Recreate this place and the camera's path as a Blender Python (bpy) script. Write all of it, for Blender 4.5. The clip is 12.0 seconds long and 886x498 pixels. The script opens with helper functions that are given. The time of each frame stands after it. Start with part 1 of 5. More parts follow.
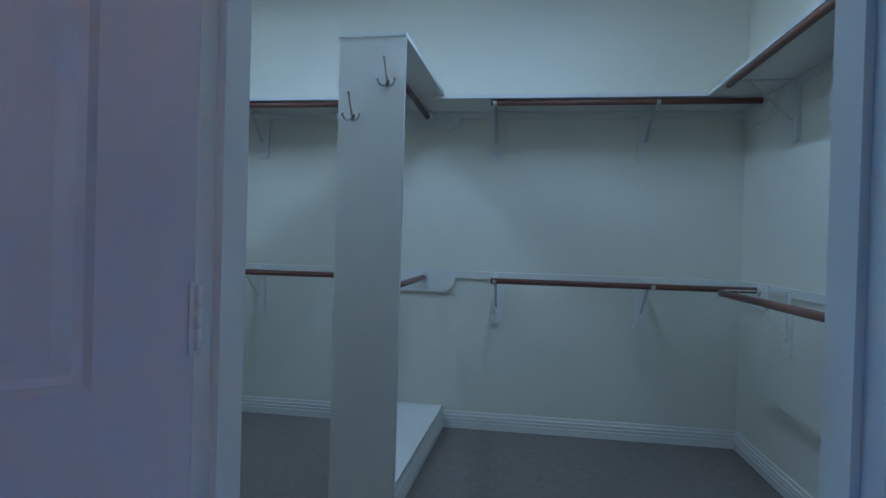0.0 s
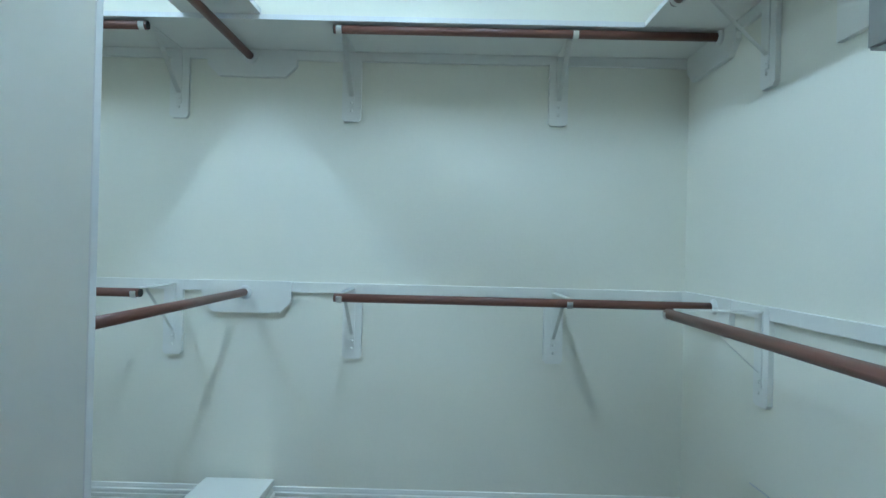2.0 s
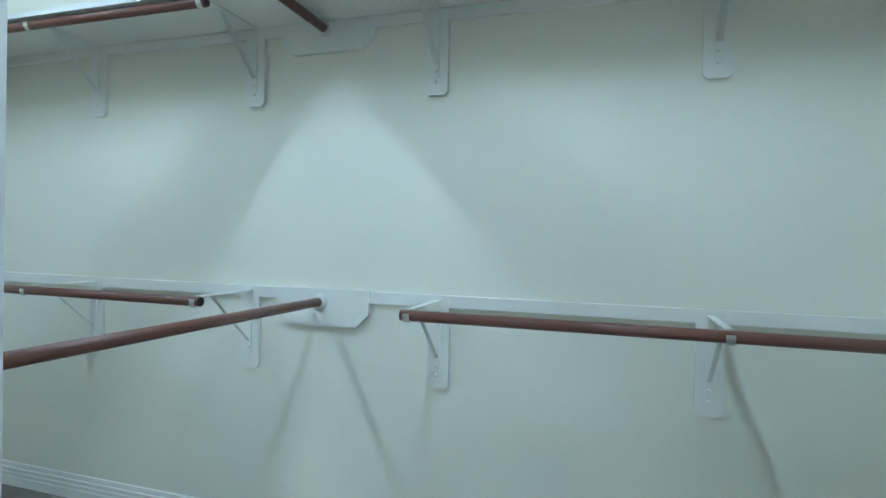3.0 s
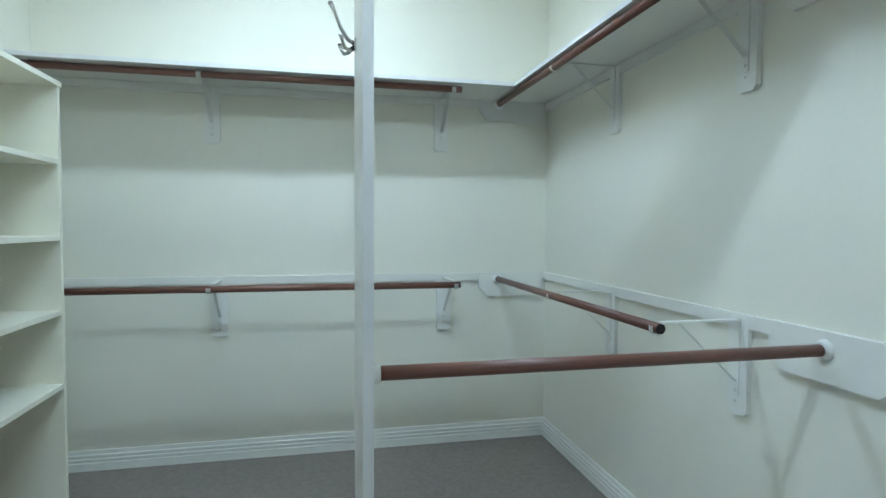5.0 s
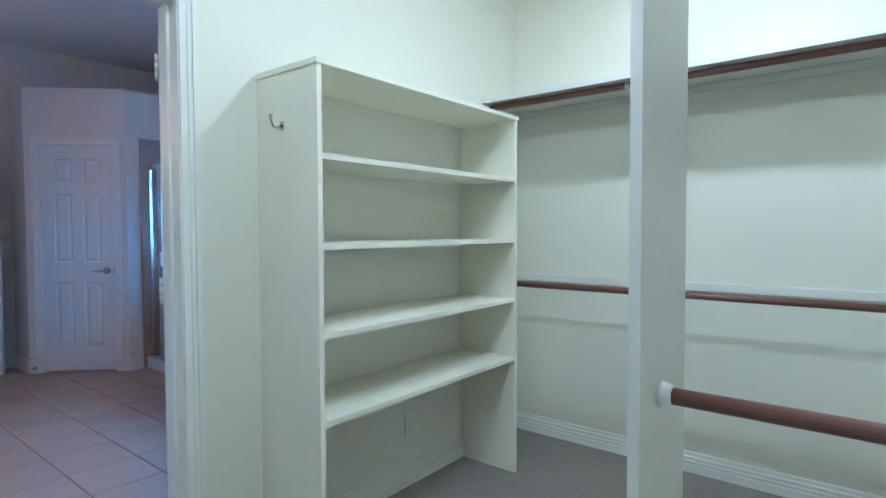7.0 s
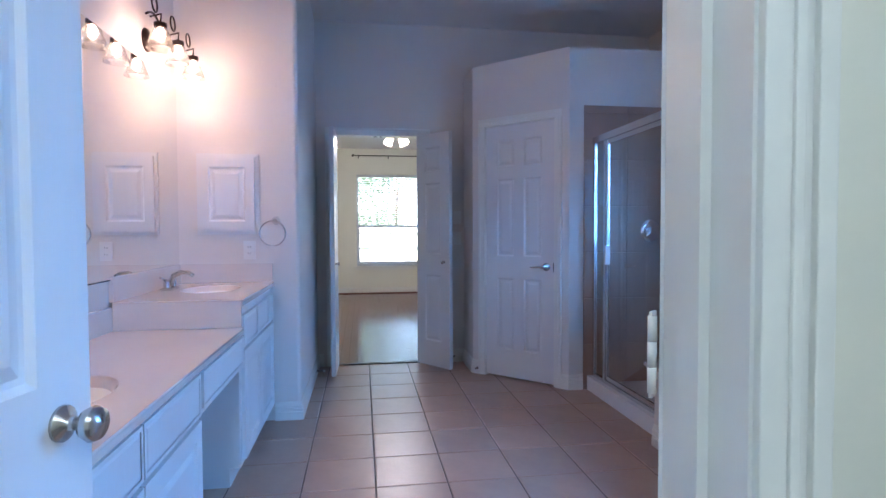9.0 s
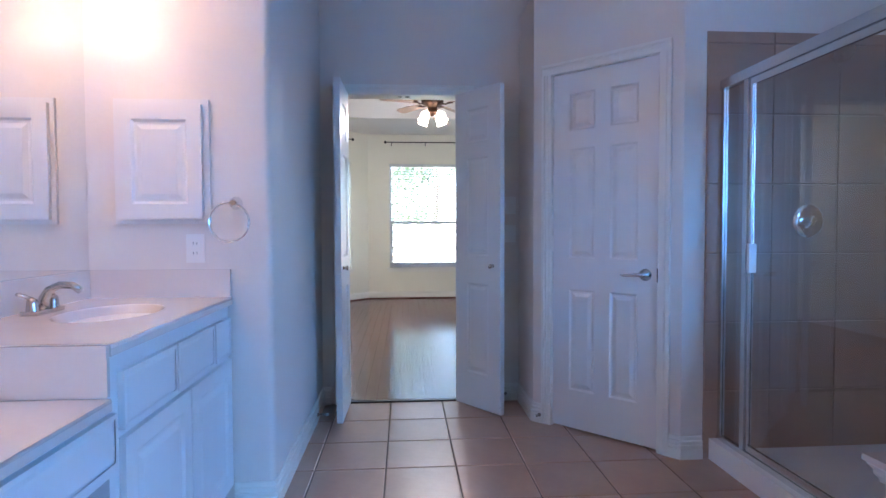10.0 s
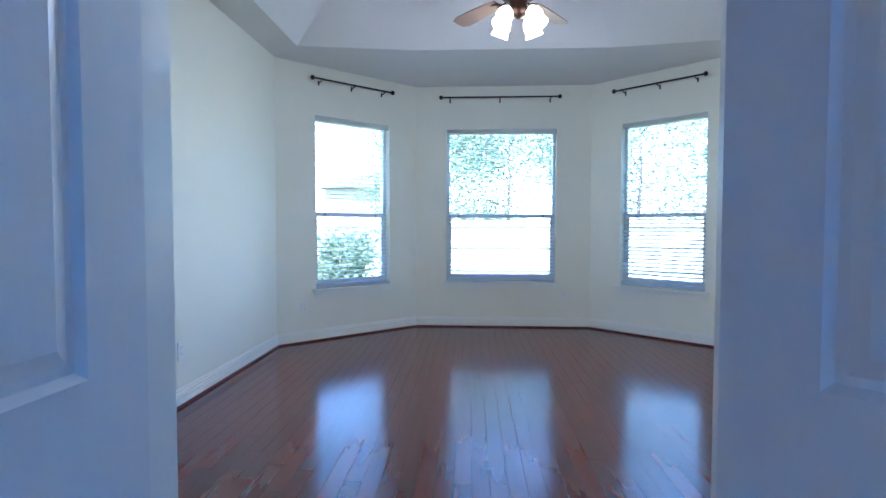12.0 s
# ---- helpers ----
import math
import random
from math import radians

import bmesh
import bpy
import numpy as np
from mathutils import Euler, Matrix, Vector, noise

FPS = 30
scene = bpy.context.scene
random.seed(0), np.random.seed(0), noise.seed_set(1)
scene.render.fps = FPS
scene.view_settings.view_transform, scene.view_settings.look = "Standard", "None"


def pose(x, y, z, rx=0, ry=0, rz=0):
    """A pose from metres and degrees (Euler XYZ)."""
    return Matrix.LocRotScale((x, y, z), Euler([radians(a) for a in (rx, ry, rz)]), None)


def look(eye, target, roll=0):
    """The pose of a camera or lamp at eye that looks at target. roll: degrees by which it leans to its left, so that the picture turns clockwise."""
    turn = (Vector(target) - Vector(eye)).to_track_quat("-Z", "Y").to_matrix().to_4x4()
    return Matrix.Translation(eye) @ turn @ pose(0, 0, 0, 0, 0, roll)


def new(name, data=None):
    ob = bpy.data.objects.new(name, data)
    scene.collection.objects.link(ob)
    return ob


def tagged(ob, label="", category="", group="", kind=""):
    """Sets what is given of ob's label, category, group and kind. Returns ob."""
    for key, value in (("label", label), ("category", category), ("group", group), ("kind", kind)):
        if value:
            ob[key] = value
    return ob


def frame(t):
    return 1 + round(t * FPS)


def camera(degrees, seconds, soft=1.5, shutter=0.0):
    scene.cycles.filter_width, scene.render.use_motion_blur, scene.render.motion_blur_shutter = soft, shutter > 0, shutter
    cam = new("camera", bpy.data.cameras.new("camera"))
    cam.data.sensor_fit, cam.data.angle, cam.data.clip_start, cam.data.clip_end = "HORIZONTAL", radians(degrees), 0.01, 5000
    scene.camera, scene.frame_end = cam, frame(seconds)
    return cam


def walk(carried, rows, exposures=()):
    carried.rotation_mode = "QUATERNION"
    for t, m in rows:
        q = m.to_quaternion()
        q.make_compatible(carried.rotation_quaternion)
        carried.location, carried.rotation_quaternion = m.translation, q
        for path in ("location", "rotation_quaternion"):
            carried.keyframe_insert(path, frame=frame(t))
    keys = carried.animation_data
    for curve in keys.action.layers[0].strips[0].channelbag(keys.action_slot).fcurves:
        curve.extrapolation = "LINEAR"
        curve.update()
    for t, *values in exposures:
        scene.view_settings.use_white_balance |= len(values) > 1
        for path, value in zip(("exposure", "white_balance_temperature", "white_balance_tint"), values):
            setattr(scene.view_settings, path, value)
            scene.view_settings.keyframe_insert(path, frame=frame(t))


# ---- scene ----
cam = camera(77.7, 12.0)
PATH = [
    (0, (0.065, -0.012, 1.174), (-0.222, 1.967, 1.156), 1.6),
    (0.5, (0.071, 0.294, 1.201), (0.085, 2.294, 1.185), 1.4),
    (1, (0.163, 0.567, 1.184), (0.278, 2.564, 1.186), 1.4),
    (1.5, (0.204, 0.797, 1.181), (0.334, 2.793, 1.18), 1.4),
    (2, (0.313, 1.069, 1.161), (0.298, 3.069, 1.165), 1.4),
    (2.5, (0.381, 1.347, 1.191), (0.158, 3.335, 1.177), 1.3),
    (2.7, (0.434, 1.46, 1.188), (0.081, 3.428, 1.171), 1.3),
    (4.3, (0.608, 2.006, 1.25), (-1.074, 3.086, 1.182), 0.6),
    (4.5, (0.593, 2.033, 1.245), (-1.176, 2.963, 1.18), 0.5),
    (5, (0.637, 2.147, 1.283), (-1.315, 2.574, 1.198), 0.3),
    (5.5, (0.656, 2.243, 1.28), (-1.341, 2.183, 1.196), 0.2),
    (6, (0.618, 2.352, 1.253), (-1.328, 1.895, 1.18), 0.2),
    (6.5, (0.596, 2.486, 1.268), (-1.215, 1.641, 1.197), -0.1),
    (7, (0.545, 2.581, 1.284), (-1.014, 1.331, 1.212), -0.2),
    (7.5, (0.514, 2.536, 1.254), (-0.645, 0.908, 1.187), -0.4),
    (7.7, (0.476, 2.4, 1.246), (-0.568, 0.696, 1.174), -0.2),
    (9.3, (-0.106, 0.807, 1.172), (-0.32, -1.18, 1.105), -0.3),
    (9.5, (-0.128, 0.561, 1.153), (-0.327, -1.428, 1.085), -0.3),
    (10, (-0.182, -0.136, 1.156), (-0.323, -2.13, 1.087), -0.2),
    (10.5, (-0.214, -0.857, 1.177), (-0.282, -2.855, 1.105), 0.1),
    (11, (-0.240, -1.644, 1.171), (-0.250, -3.644, 1.093), 0.0),
    (11.5, (-0.244, -2.408, 1.171), (-0.221, -4.408, 1.092), 0.1),
    (12, (-0.235, -3.115, 1.160), (-0.130, -5.112, 1.079), 0.1),
]
EXPOSURES = [(0.0, 1.95, 4750, 12), (0.5, 2.25, 4900, 7), (1.0, 2.6, 4950, 5), (1.6, 3.0, 5050, 4), (2.5, 3.3, 5250, 5), (4.4, 3.22, 5500, 9), (5.5, 3.27, 5750, 9), (6.5, 3.3, 5750, 10), (7.6, 3.4, 5500, 13), (9.3, 3.56, 5700, 16), (10.5, 3.82, 5600, 15), (11.2, 3.8, 5400, 13), (11.6, 3.65, 4950, 12), (12.0, 3.35, 4600, 10)]
# rows of: seconds, eye, target, roll
walk(cam, [(t, look(eye, target, roll)) for t, eye, target, roll in PATH], EXPOSURES)

# ---- world, sun and lamps ----
world = bpy.data.worlds.new("sky")
scene.world = world
world.use_nodes = True
sky = world.node_tree.nodes.new("ShaderNodeTexSky")
sky.sky_type = "NISHITA"
sky.sun_disc = False
sky.sun_elevation = radians(52)
sky.sun_rotation = radians(37)
background = world.node_tree.nodes["Background"]
background.inputs["Strength"].default_value = 0.15
world.node_tree.links.new(sky.outputs[0], background.inputs["Color"])


def lamp(name, kind, m, energy, colour, **more):
    data = bpy.data.lights.new(name, kind)
    data.energy, data.color = energy, colour
    if kind == "AREA":
        data.shape, data.size, data.size_y = "RECTANGLE", *more["size"]
    for key, value in more.items():
        if key == "radius":
            data.shadow_soft_size = value
        if key == "angle":
            data.angle = radians(value)
    ob = new(name, data)
    ob.matrix_world = m
    return ob


lamp("sun", "SUN", look((0, 0, 20), (-3.0, -4.0, 13.0)), 5.0, (1.0, 0.95, 0.87), angle=0.5)
CLOSET_LAMPS = ((-1.46, 2.10), (0.10, 2.10))
for lx, ly in CLOSET_LAMPS:
    lamp("closet_bulb", "AREA", pose(lx, ly, 2.806), 1.44, (0.77, 1.0, 1.18), size=(0.09, 0.95))
VANITY_LIGHTS = (-1.99, -0.46)
VANITY_BULBS = [(0.925, y + d) for y in VANITY_LIGHTS for d in (-0.26, 0.0, 0.26)]
for vx, vy in VANITY_BULBS:
    lamp("vanity_bulb", "POINT", pose(vx, vy, 2.150), 0.46, (1.0, 0.60, 0.41), radius=0.018)
FAN = (-0.533, -6.8)
for k in range(4):
    a = radians(45 + 90 * k)
    lamp("fan_bulb", "POINT", pose(FAN[0] + 0.17 * math.cos(a), FAN[1] + 0.17 * math.sin(a), 2.425), 1.2, (1.0, 0.97, 0.93), radius=0.05)
# the sky's light in the opening of the window over the tub
lamp("window_daylight", "AREA", Matrix.Translation((-2.819, -0.03, 1.66)) @ Matrix.Rotation(math.pi / 2, 4, "Z") @ Matrix.Rotation(math.pi / 2, 4, "X") @ Matrix.Rotation(math.pi, 4, "Y"), 13.5, (0.13, 0.44, 1.0), size=(0.98, 1.04))

# ---- materials ----


def material(name, colour, rough=0.6, metal=0.0, spread=0.06, scale=3.0, bump=0.0, bump_scale=60.0, stretch=(1, 1, 1), coat=0.0, per_object=0.0, spec=0.5, through_light=0.0):
    """Base colour varied by a coarse and a fine noise, with a fine relief."""
    m = bpy.data.materials.new(name)
    m.use_nodes = True
    nodes, links = m.node_tree.nodes, m.node_tree.links
    b = nodes["Principled BSDF"]
    b.inputs["Roughness"].default_value = rough
    b.inputs["Metallic"].default_value = metal
    b.inputs["Coat Weight"].default_value = coat
    b.inputs["Coat Roughness"].default_value = 0.12
    b.inputs["Specular IOR Level"].default_value = spec
    place = nodes.new("ShaderNodeTexCoord")
    mapping = nodes.new("ShaderNodeMapping")
    mapping.inputs["Scale"].default_value = stretch
    links.new(place.outputs["Object"], mapping.inputs["Vector"])
    coarse = nodes.new("ShaderNodeTexNoise")
    coarse.inputs["Scale"].default_value = scale
    coarse.inputs["Detail"].default_value = 6.0
    links.new(mapping.outputs[0], coarse.inputs["Vector"])
    fine = nodes.new("ShaderNodeTexNoise")
    fine.inputs["Scale"].default_value = bump_scale
    fine.inputs["Detail"].default_value = 3.0
    links.new(mapping.outputs[0], fine.inputs["Vector"])
    mix = nodes.new("ShaderNodeMath")
    mix.operation = "MULTIPLY_ADD"
    links.new(fine.outputs[0], mix.inputs[0])
    mix.inputs[1].default_value = 0.4
    links.new(coarse.outputs[0], mix.inputs[2])
    value = mix.outputs[0]
    if per_object:
        info = nodes.new("ShaderNodeObjectInfo")
        add = nodes.new("ShaderNodeMath")
        add.operation = "MULTIPLY_ADD"
        links.new(info.outputs["Random"], add.inputs[0])
        add.inputs[1].default_value = per_object
        links.new(value, add.inputs[2])
        value = add.outputs[0]
    ramp = nodes.new("ShaderNodeMapRange")
    ramp.inputs["From Min"].default_value = 0.35
    ramp.inputs["From Max"].default_value = 1.05 + per_object
    ramp.inputs["To Min"].default_value = 1.0 - spread
    ramp.inputs["To Max"].default_value = 1.0 + spread
    links.new(value, ramp.inputs["Value"])
    scaled = nodes.new("ShaderNodeVectorMath")
    scaled.operation = "SCALE"
    scaled.inputs[0].default_value = colour
    links.new(ramp.outputs[0], scaled.inputs["Scale"])
    links.new(scaled.outputs[0], b.inputs["Base Color"])
    if through_light:
        thin = nodes.new("ShaderNodeBsdfTranslucent")
        links.new(scaled.outputs[0], thin.inputs["Color"])
        both = nodes.new("ShaderNodeMixShader")
        both.inputs[0].default_value = through_light
        links.new(b.outputs[0], both.inputs[1])
        links.new(thin.outputs[0], both.inputs[2])
        links.new(both.outputs[0], nodes["Material Output"].inputs["Surface"])
    if bump:
        relief = nodes.new("ShaderNodeBump")
        relief.inputs["Strength"].default_value = bump
        relief.inputs["Distance"].default_value = 0.004
        links.new(fine.outputs[0], relief.inputs["Height"])
        links.new(relief.outputs[0], b.inputs["Normal"])
    return m


def glow(name, colour, strength):
    m = bpy.data.materials.new(name)
    m.use_nodes = True
    b = m.node_tree.nodes["Principled BSDF"]
    b.inputs["Base Color"].default_value = (*colour, 1)
    b.inputs["Emission Color"].default_value = (*colour, 1)
    b.inputs["Emission Strength"].default_value = strength
    return m


def glass(name, ior, tint, rough=0.0):
    m = bpy.data.materials.new(name)
    m.use_nodes = True
    b = m.node_tree.nodes["Principled BSDF"]
    b.inputs["Base Color"].default_value = (*tint, 1)
    b.inputs["Transmission Weight"].default_value = 1.0
    b.inputs["Roughness"].default_value = rough
    b.inputs["IOR"].default_value = ior
    return m


WALL = material("cream_wall_paint", (0.82, 0.80, 0.69), 0.55, spread=0.025, scale=1.3, bump=0.10, bump_scale=75)
BATH_WALL = material("warm_wall_paint", (0.76, 0.71, 0.65), 0.55, spread=0.03, scale=1.3, bump=0.10, bump_scale=75)
CEILING = material("ceiling_paint", (0.80, 0.78, 0.75), 0.8, spread=0.03, scale=1.5, bump=0.4, bump_scale=45)
TRIM = material("white_trim_paint", (0.82, 0.81, 0.75), 0.32, spread=0.025, scale=4, bump=0.06, bump_scale=30)
# cream paint, lightened and yellowed for the light bounced about inside the bookcase
SHELF_BOUNCE_PAINT = material("cream_shelf_paint_with_bounce_light", (0.86, 0.83, 0.69), 0.42, spread=0.03, scale=4, bump=0.06, bump_scale=30)
DOOR = material("white_door_paint", (0.76, 0.75, 0.73), 0.35, spread=0.03, scale=3, bump=0.10, bump_scale=110, stretch=(1, 1, 0.06))
CARPET = material("grey_loop_carpet", (0.27, 0.236, 0.208), 0.97, spread=0.16, scale=45, bump=1.0, bump_scale=230, spec=0.1)
ROD = material("stained_wood", (0.178, 0.076, 0.053), 0.38, spread=0.42, scale=22, bump=0.25, bump_scale=140, stretch=(1, 1, 0.04))
GREY_METAL = material("grey_painted_steel", (0.30, 0.29, 0.27), 0.38, 0.55, spread=0.06, scale=5, bump=0.05, bump_scale=70)
NICKEL = material("brushed_nickel", (0.55, 0.53, 0.50), 0.24, 1.0, spread=0.06, scale=20)
CHROME = material("chrome", (0.80, 0.80, 0.80), 0.07, 1.0, spread=0.02)
ALUMINIUM = material("bright_aluminium", (0.72, 0.73, 0.75), 0.26, 1.0, spread=0.04, scale=10)
PLATE = material("white_enamel", (0.80, 0.80, 0.80), 0.22, spread=0.015)
DARK = material("dark_metal", (0.025, 0.022, 0.02), 0.4, 0.6, spread=0.1)
NAVY = material("navy_ink", (0.015, 0.03, 0.12), 0.5, spread=0.05)
GREY_INK = material("grey_ink", (0.10, 0.12, 0.18), 0.6, spread=0.05)
PAPER = material("paper_label", (0.62, 0.60, 0.54), 0.8, spread=0.08, scale=30)
TILE = material("terracotta_beige_tile", (0.48, 0.31, 0.225), 0.30, spread=0.16, scale=6, bump=0.10, bump_scale=28, per_object=0.35)
GROUT = material("dark_grout", (0.15, 0.108, 0.085), 0.9, spread=0.2, scale=20, bump=0.3)
SHOWER_TILE = material("tan_shower_tile", (0.40, 0.27, 0.20), 0.28, spread=0.12, scale=5, per_object=0.25)
TUB_GROUT = material("pale_grout", (0.34, 0.28, 0.25), 0.85, spread=0.1)
SHOWER_GROUT = material("tan_grout", (0.30, 0.20, 0.15), 0.85, spread=0.1)
WALL_TILE = material("pale_tub_tile", (0.45, 0.37, 0.33), 0.22, spread=0.08, scale=4, per_object=0.2)
MARBLE = material("cultured_marble", (0.76, 0.68, 0.62), 0.13, spread=0.05, scale=2.5, coat=0.4)
TUB = material("white_acrylic", (0.80, 0.80, 0.80), 0.12, spread=0.015, coat=0.4)
WOOD = material("cherry_floor_board", (0.118, 0.026, 0.017), 0.18, spread=0.48, scale=4, bump_scale=9, stretch=(6, 0.7, 1), per_object=0.9, coat=0.1)
ROOF = material("roof_shingle", (0.065, 0.07, 0.08), 0.85, spread=0.25, scale=4, bump=0.3)
WOOD_GAP = material("floor_joint", (0.05, 0.016, 0.011), 0.7)
BRONZE = material("oiled_bronze", (0.045, 0.025, 0.018), 0.35, 0.7, spread=0.15)
BLADE = material("walnut_blade", (0.26, 0.17, 0.12), 0.35, spread=0.2, scale=8, stretch=(1, 8, 1))
VINYL = material("white_vinyl_frame", (0.76, 0.78, 0.80), 0.35, spread=0.02)
SLAT = material("white_blind_slat", (0.72, 0.74, 0.76), 0.4, spread=0.02, through_light=0.5)
FENCE = material("bleached_fence_board", (0.42, 0.36, 0.29), 0.85, spread=0.25, scale=5, stretch=(4, 4, 0.4), per_object=0.4)
GRASS = material("dry_lawn", (0.12, 0.15, 0.05), 0.95, spread=0.35, scale=1.5, bump=0.8, bump_scale=30)
LEAF = material("leaf_green", (0.19, 0.23, 0.15), 0.6, spread=0.3, scale=3, through_light=0.6)
BARK = material("grey_bark", (0.13, 0.10, 0.075), 0.9, spread=0.3, scale=8, bump=0.6, bump_scale=25)
PLASTIC = material("ivory_plastic", (0.82, 0.81, 0.77), 0.3, spread=0.015)
CLEAR = glass("window_glass", 1.12, (1, 1, 1))
SHOWER_GLASS = glass("shower_glass", 1.45, (0.93, 0.96, 0.96))
MIRROR = material("silvered_mirror", (0.88, 0.89, 0.88), 0.01, 1.0, spread=0.0)
BULB = glow("lit_bulb", (1.0, 0.72, 0.46), 3.0)
FAN_GLASS = glow("lit_frosted_glass", (1.0, 0.80, 0.58), 1.1)
SHADE_GLASS = glass("ribbed_clear_glass", 1.3, (1.0, 0.97, 0.93), 0.15)
tree_nodes = SHADE_GLASS.node_tree.nodes
clear = tree_nodes.new("ShaderNodeBsdfTransparent")
both = tree_nodes.new("ShaderNodeMixShader")
both.inputs[0].default_value = 0.58
SHADE_GLASS.node_tree.links.new(tree_nodes["Principled BSDF"].outputs[0], both.inputs[1])
SHADE_GLASS.node_tree.links.new(clear.outputs[0], both.inputs[2])
SHADE_GLASS.node_tree.links.new(both.outputs[0], tree_nodes["Material Output"].inputs["Surface"])
DOME = glow("lit_opal_dome", (0.92, 1.0, 0.95), 2.0)

# ---- mesh helpers ----


def box(bm, x0, x1, y0, y1, z0, z1, m=None):
    v = [bm.verts.new((x, y, z)) for z in (z0, z1) for x, y in ((x0, y0), (x1, y0), (x1, y1), (x0, y1))]
    for f in ((3, 2, 1, 0), (4, 5, 6, 7), (0, 1, 5, 4), (1, 2, 6, 5), (2, 3, 7, 6), (3, 0, 4, 7)):
        bm.faces.new([v[i] for i in f])
    if m is not None:
        bmesh.ops.transform(bm, matrix=m, verts=v)
    return v


def tube(bm, points, radii, sides=10, caps=True):
    """A round bar along points; radii is a number or one for each point."""
    points = [Vector(p) for p in points]
    if not hasattr(radii, "__len__"):
        radii = [radii] * len(points)
    rings, side = [], None
    for i, p in enumerate(points):
        a, c = points[max(i - 1, 0)], points[min(i + 1, len(points) - 1)]
        way = (c - a).normalized()
        if side is None:
            side = way.orthogonal().normalized()
        side = (side - way * side.dot(way)).normalized()
        up = way.cross(side)
        rings.append([bm.verts.new(p + (side * math.cos(k * math.tau / sides) + up * math.sin(k * math.tau / sides)) * radii[i]) for k in range(sides)])
    for r, s in zip(rings, rings[1:]):
        for k in range(sides):
            f = bm.faces.new((r[k], r[(k + 1) % sides], s[(k + 1) % sides], s[k]))
            f.smooth = True
    if caps:
        bm.faces.new(rings[0][::-1])
        bm.faces.new(rings[-1])
    return rings


def lathe(bm, profile, centre=(0, 0, 0), sides=16):
    """Turns (radius, height) pairs about the z axis."""
    rings = []
    for r, z in profile:
        rings.append([bm.verts.new((centre[0] + r * math.cos(k * math.tau / sides), centre[1] + r * math.sin(k * math.tau / sides), centre[2] + z)) for k in range(sides)])
    for r, s in zip(rings, rings[1:]):
        for k in range(sides):
            f = bm.faces.new((r[k], r[(k + 1) % sides], s[(k + 1) % sides], s[k]))
            f.smooth = True
    return rings


def prism(bm, corners, z0, z1):
    low = [bm.verts.new((x, y, z0)) for x, y in corners]
    high = [bm.verts.new((x, y, z1)) for x, y in corners]
    n = len(corners)
    for i in range(n):
        bm.faces.new((low[i], low[(i + 1) % n], high[(i + 1) % n], high[i]))
    bm.faces.new(low[::-1])
    bm.faces.new(high)
    return low + high


def sweep(bm, line, profile, closed=False):
    """A moulding along a line in plan; profile is (out, up) pairs, out to the right of the line's way."""
    line = [Vector((*p, 0)) for p in line]
    rings = []
    n = len(line)
    for i, p in enumerate(line):
        a = (p - line[i - 1]).normalized() if i or closed else None
        c = (line[(i + 1) % n] - p).normalized() if i < n - 1 or closed else None
        a, c = a or c, c or a
        na, nc = Vector((a.y, -a.x, 0)), Vector((c.y, -c.x, 0))
        mid = (na + nc).normalized()
        mid = mid / max(mid.dot(na), 0.3)
        rings.append([bm.verts.new(p + mid * o + Vector((0, 0, u))) for o, u in profile])
    for r, s in list(zip(rings, rings[1:])) + ([(rings[-1], rings[0])] if closed else []):
        for k in range(len(profile)):
            j = (k + 1) % len(profile)
            bm.faces.new((r[k], s[k], s[j], r[j]))
    if not closed:
        bm.faces.new(rings[0])
        bm.faces.new(rings[-1][::-1])


def part(name, bm, mat, parent=None, label="", bevel=0.0):
    if bevel:
        edges = [e for e in bm.edges if len(e.link_faces) == 2 and e.calc_face_angle(0) > 0.6]
        bmesh.ops.bevel(bm, geom=edges, offset=bevel, segments=2, affect="EDGES", profile=0.6, clamp_overlap=True)
    bmesh.ops.recalc_face_normals(bm, faces=bm.faces)
    mesh = bpy.data.meshes.new(name)
    bm.to_mesh(mesh)
    bm.free()
    mesh.materials.append(mat)
    ob = new(name, mesh)
    if parent is not None:
        ob.parent = parent
    if label:
        tagged(ob, label)
    return ob


def thing(name, label, category, m=None, group="", kind=""):
    ob = tagged(new(name), label, category, group, kind)
    ob.empty_display_size = 0.05
    if m is not None:
        ob.matrix_world = m
    return ob


def structure(name, bm, mat, label, category, bevel=0.0):
    return tagged(part(name, bm, mat, None, "", bevel), label, category, "", "structure")


def wall(bm, a, b, out, z0, z1, holes=()):
    """Wall from a to b in plan; out: thickness towards the left of its way (negative: right). holes: start, end, bottom, top."""
    a, b = Vector((*a, 0)), Vector((*b, 0))
    way = (b - a).normalized()
    turn = Matrix.Translation(a) @ Matrix(((way.x, -way.y, 0, 0), (way.y, way.x, 0, 0), (0, 0, 1, 0), (0, 0, 0, 1)))
    length = (b - a).length
    y0, y1 = min(0, out), max(0, out)
    s = 0.0
    for h0, h1, low, high in sorted(holes):
        box(bm, s, h0, y0, y1, z0, z1, turn)
        if low > z0 + 0.001:
            box(bm, h0, h1, y0, y1, z0, low, turn)
        box(bm, h0, h1, y0, y1, high, z1, turn)
        s = h1
    box(bm, s, length, y0, y1, z0, z1, turn)
    return turn


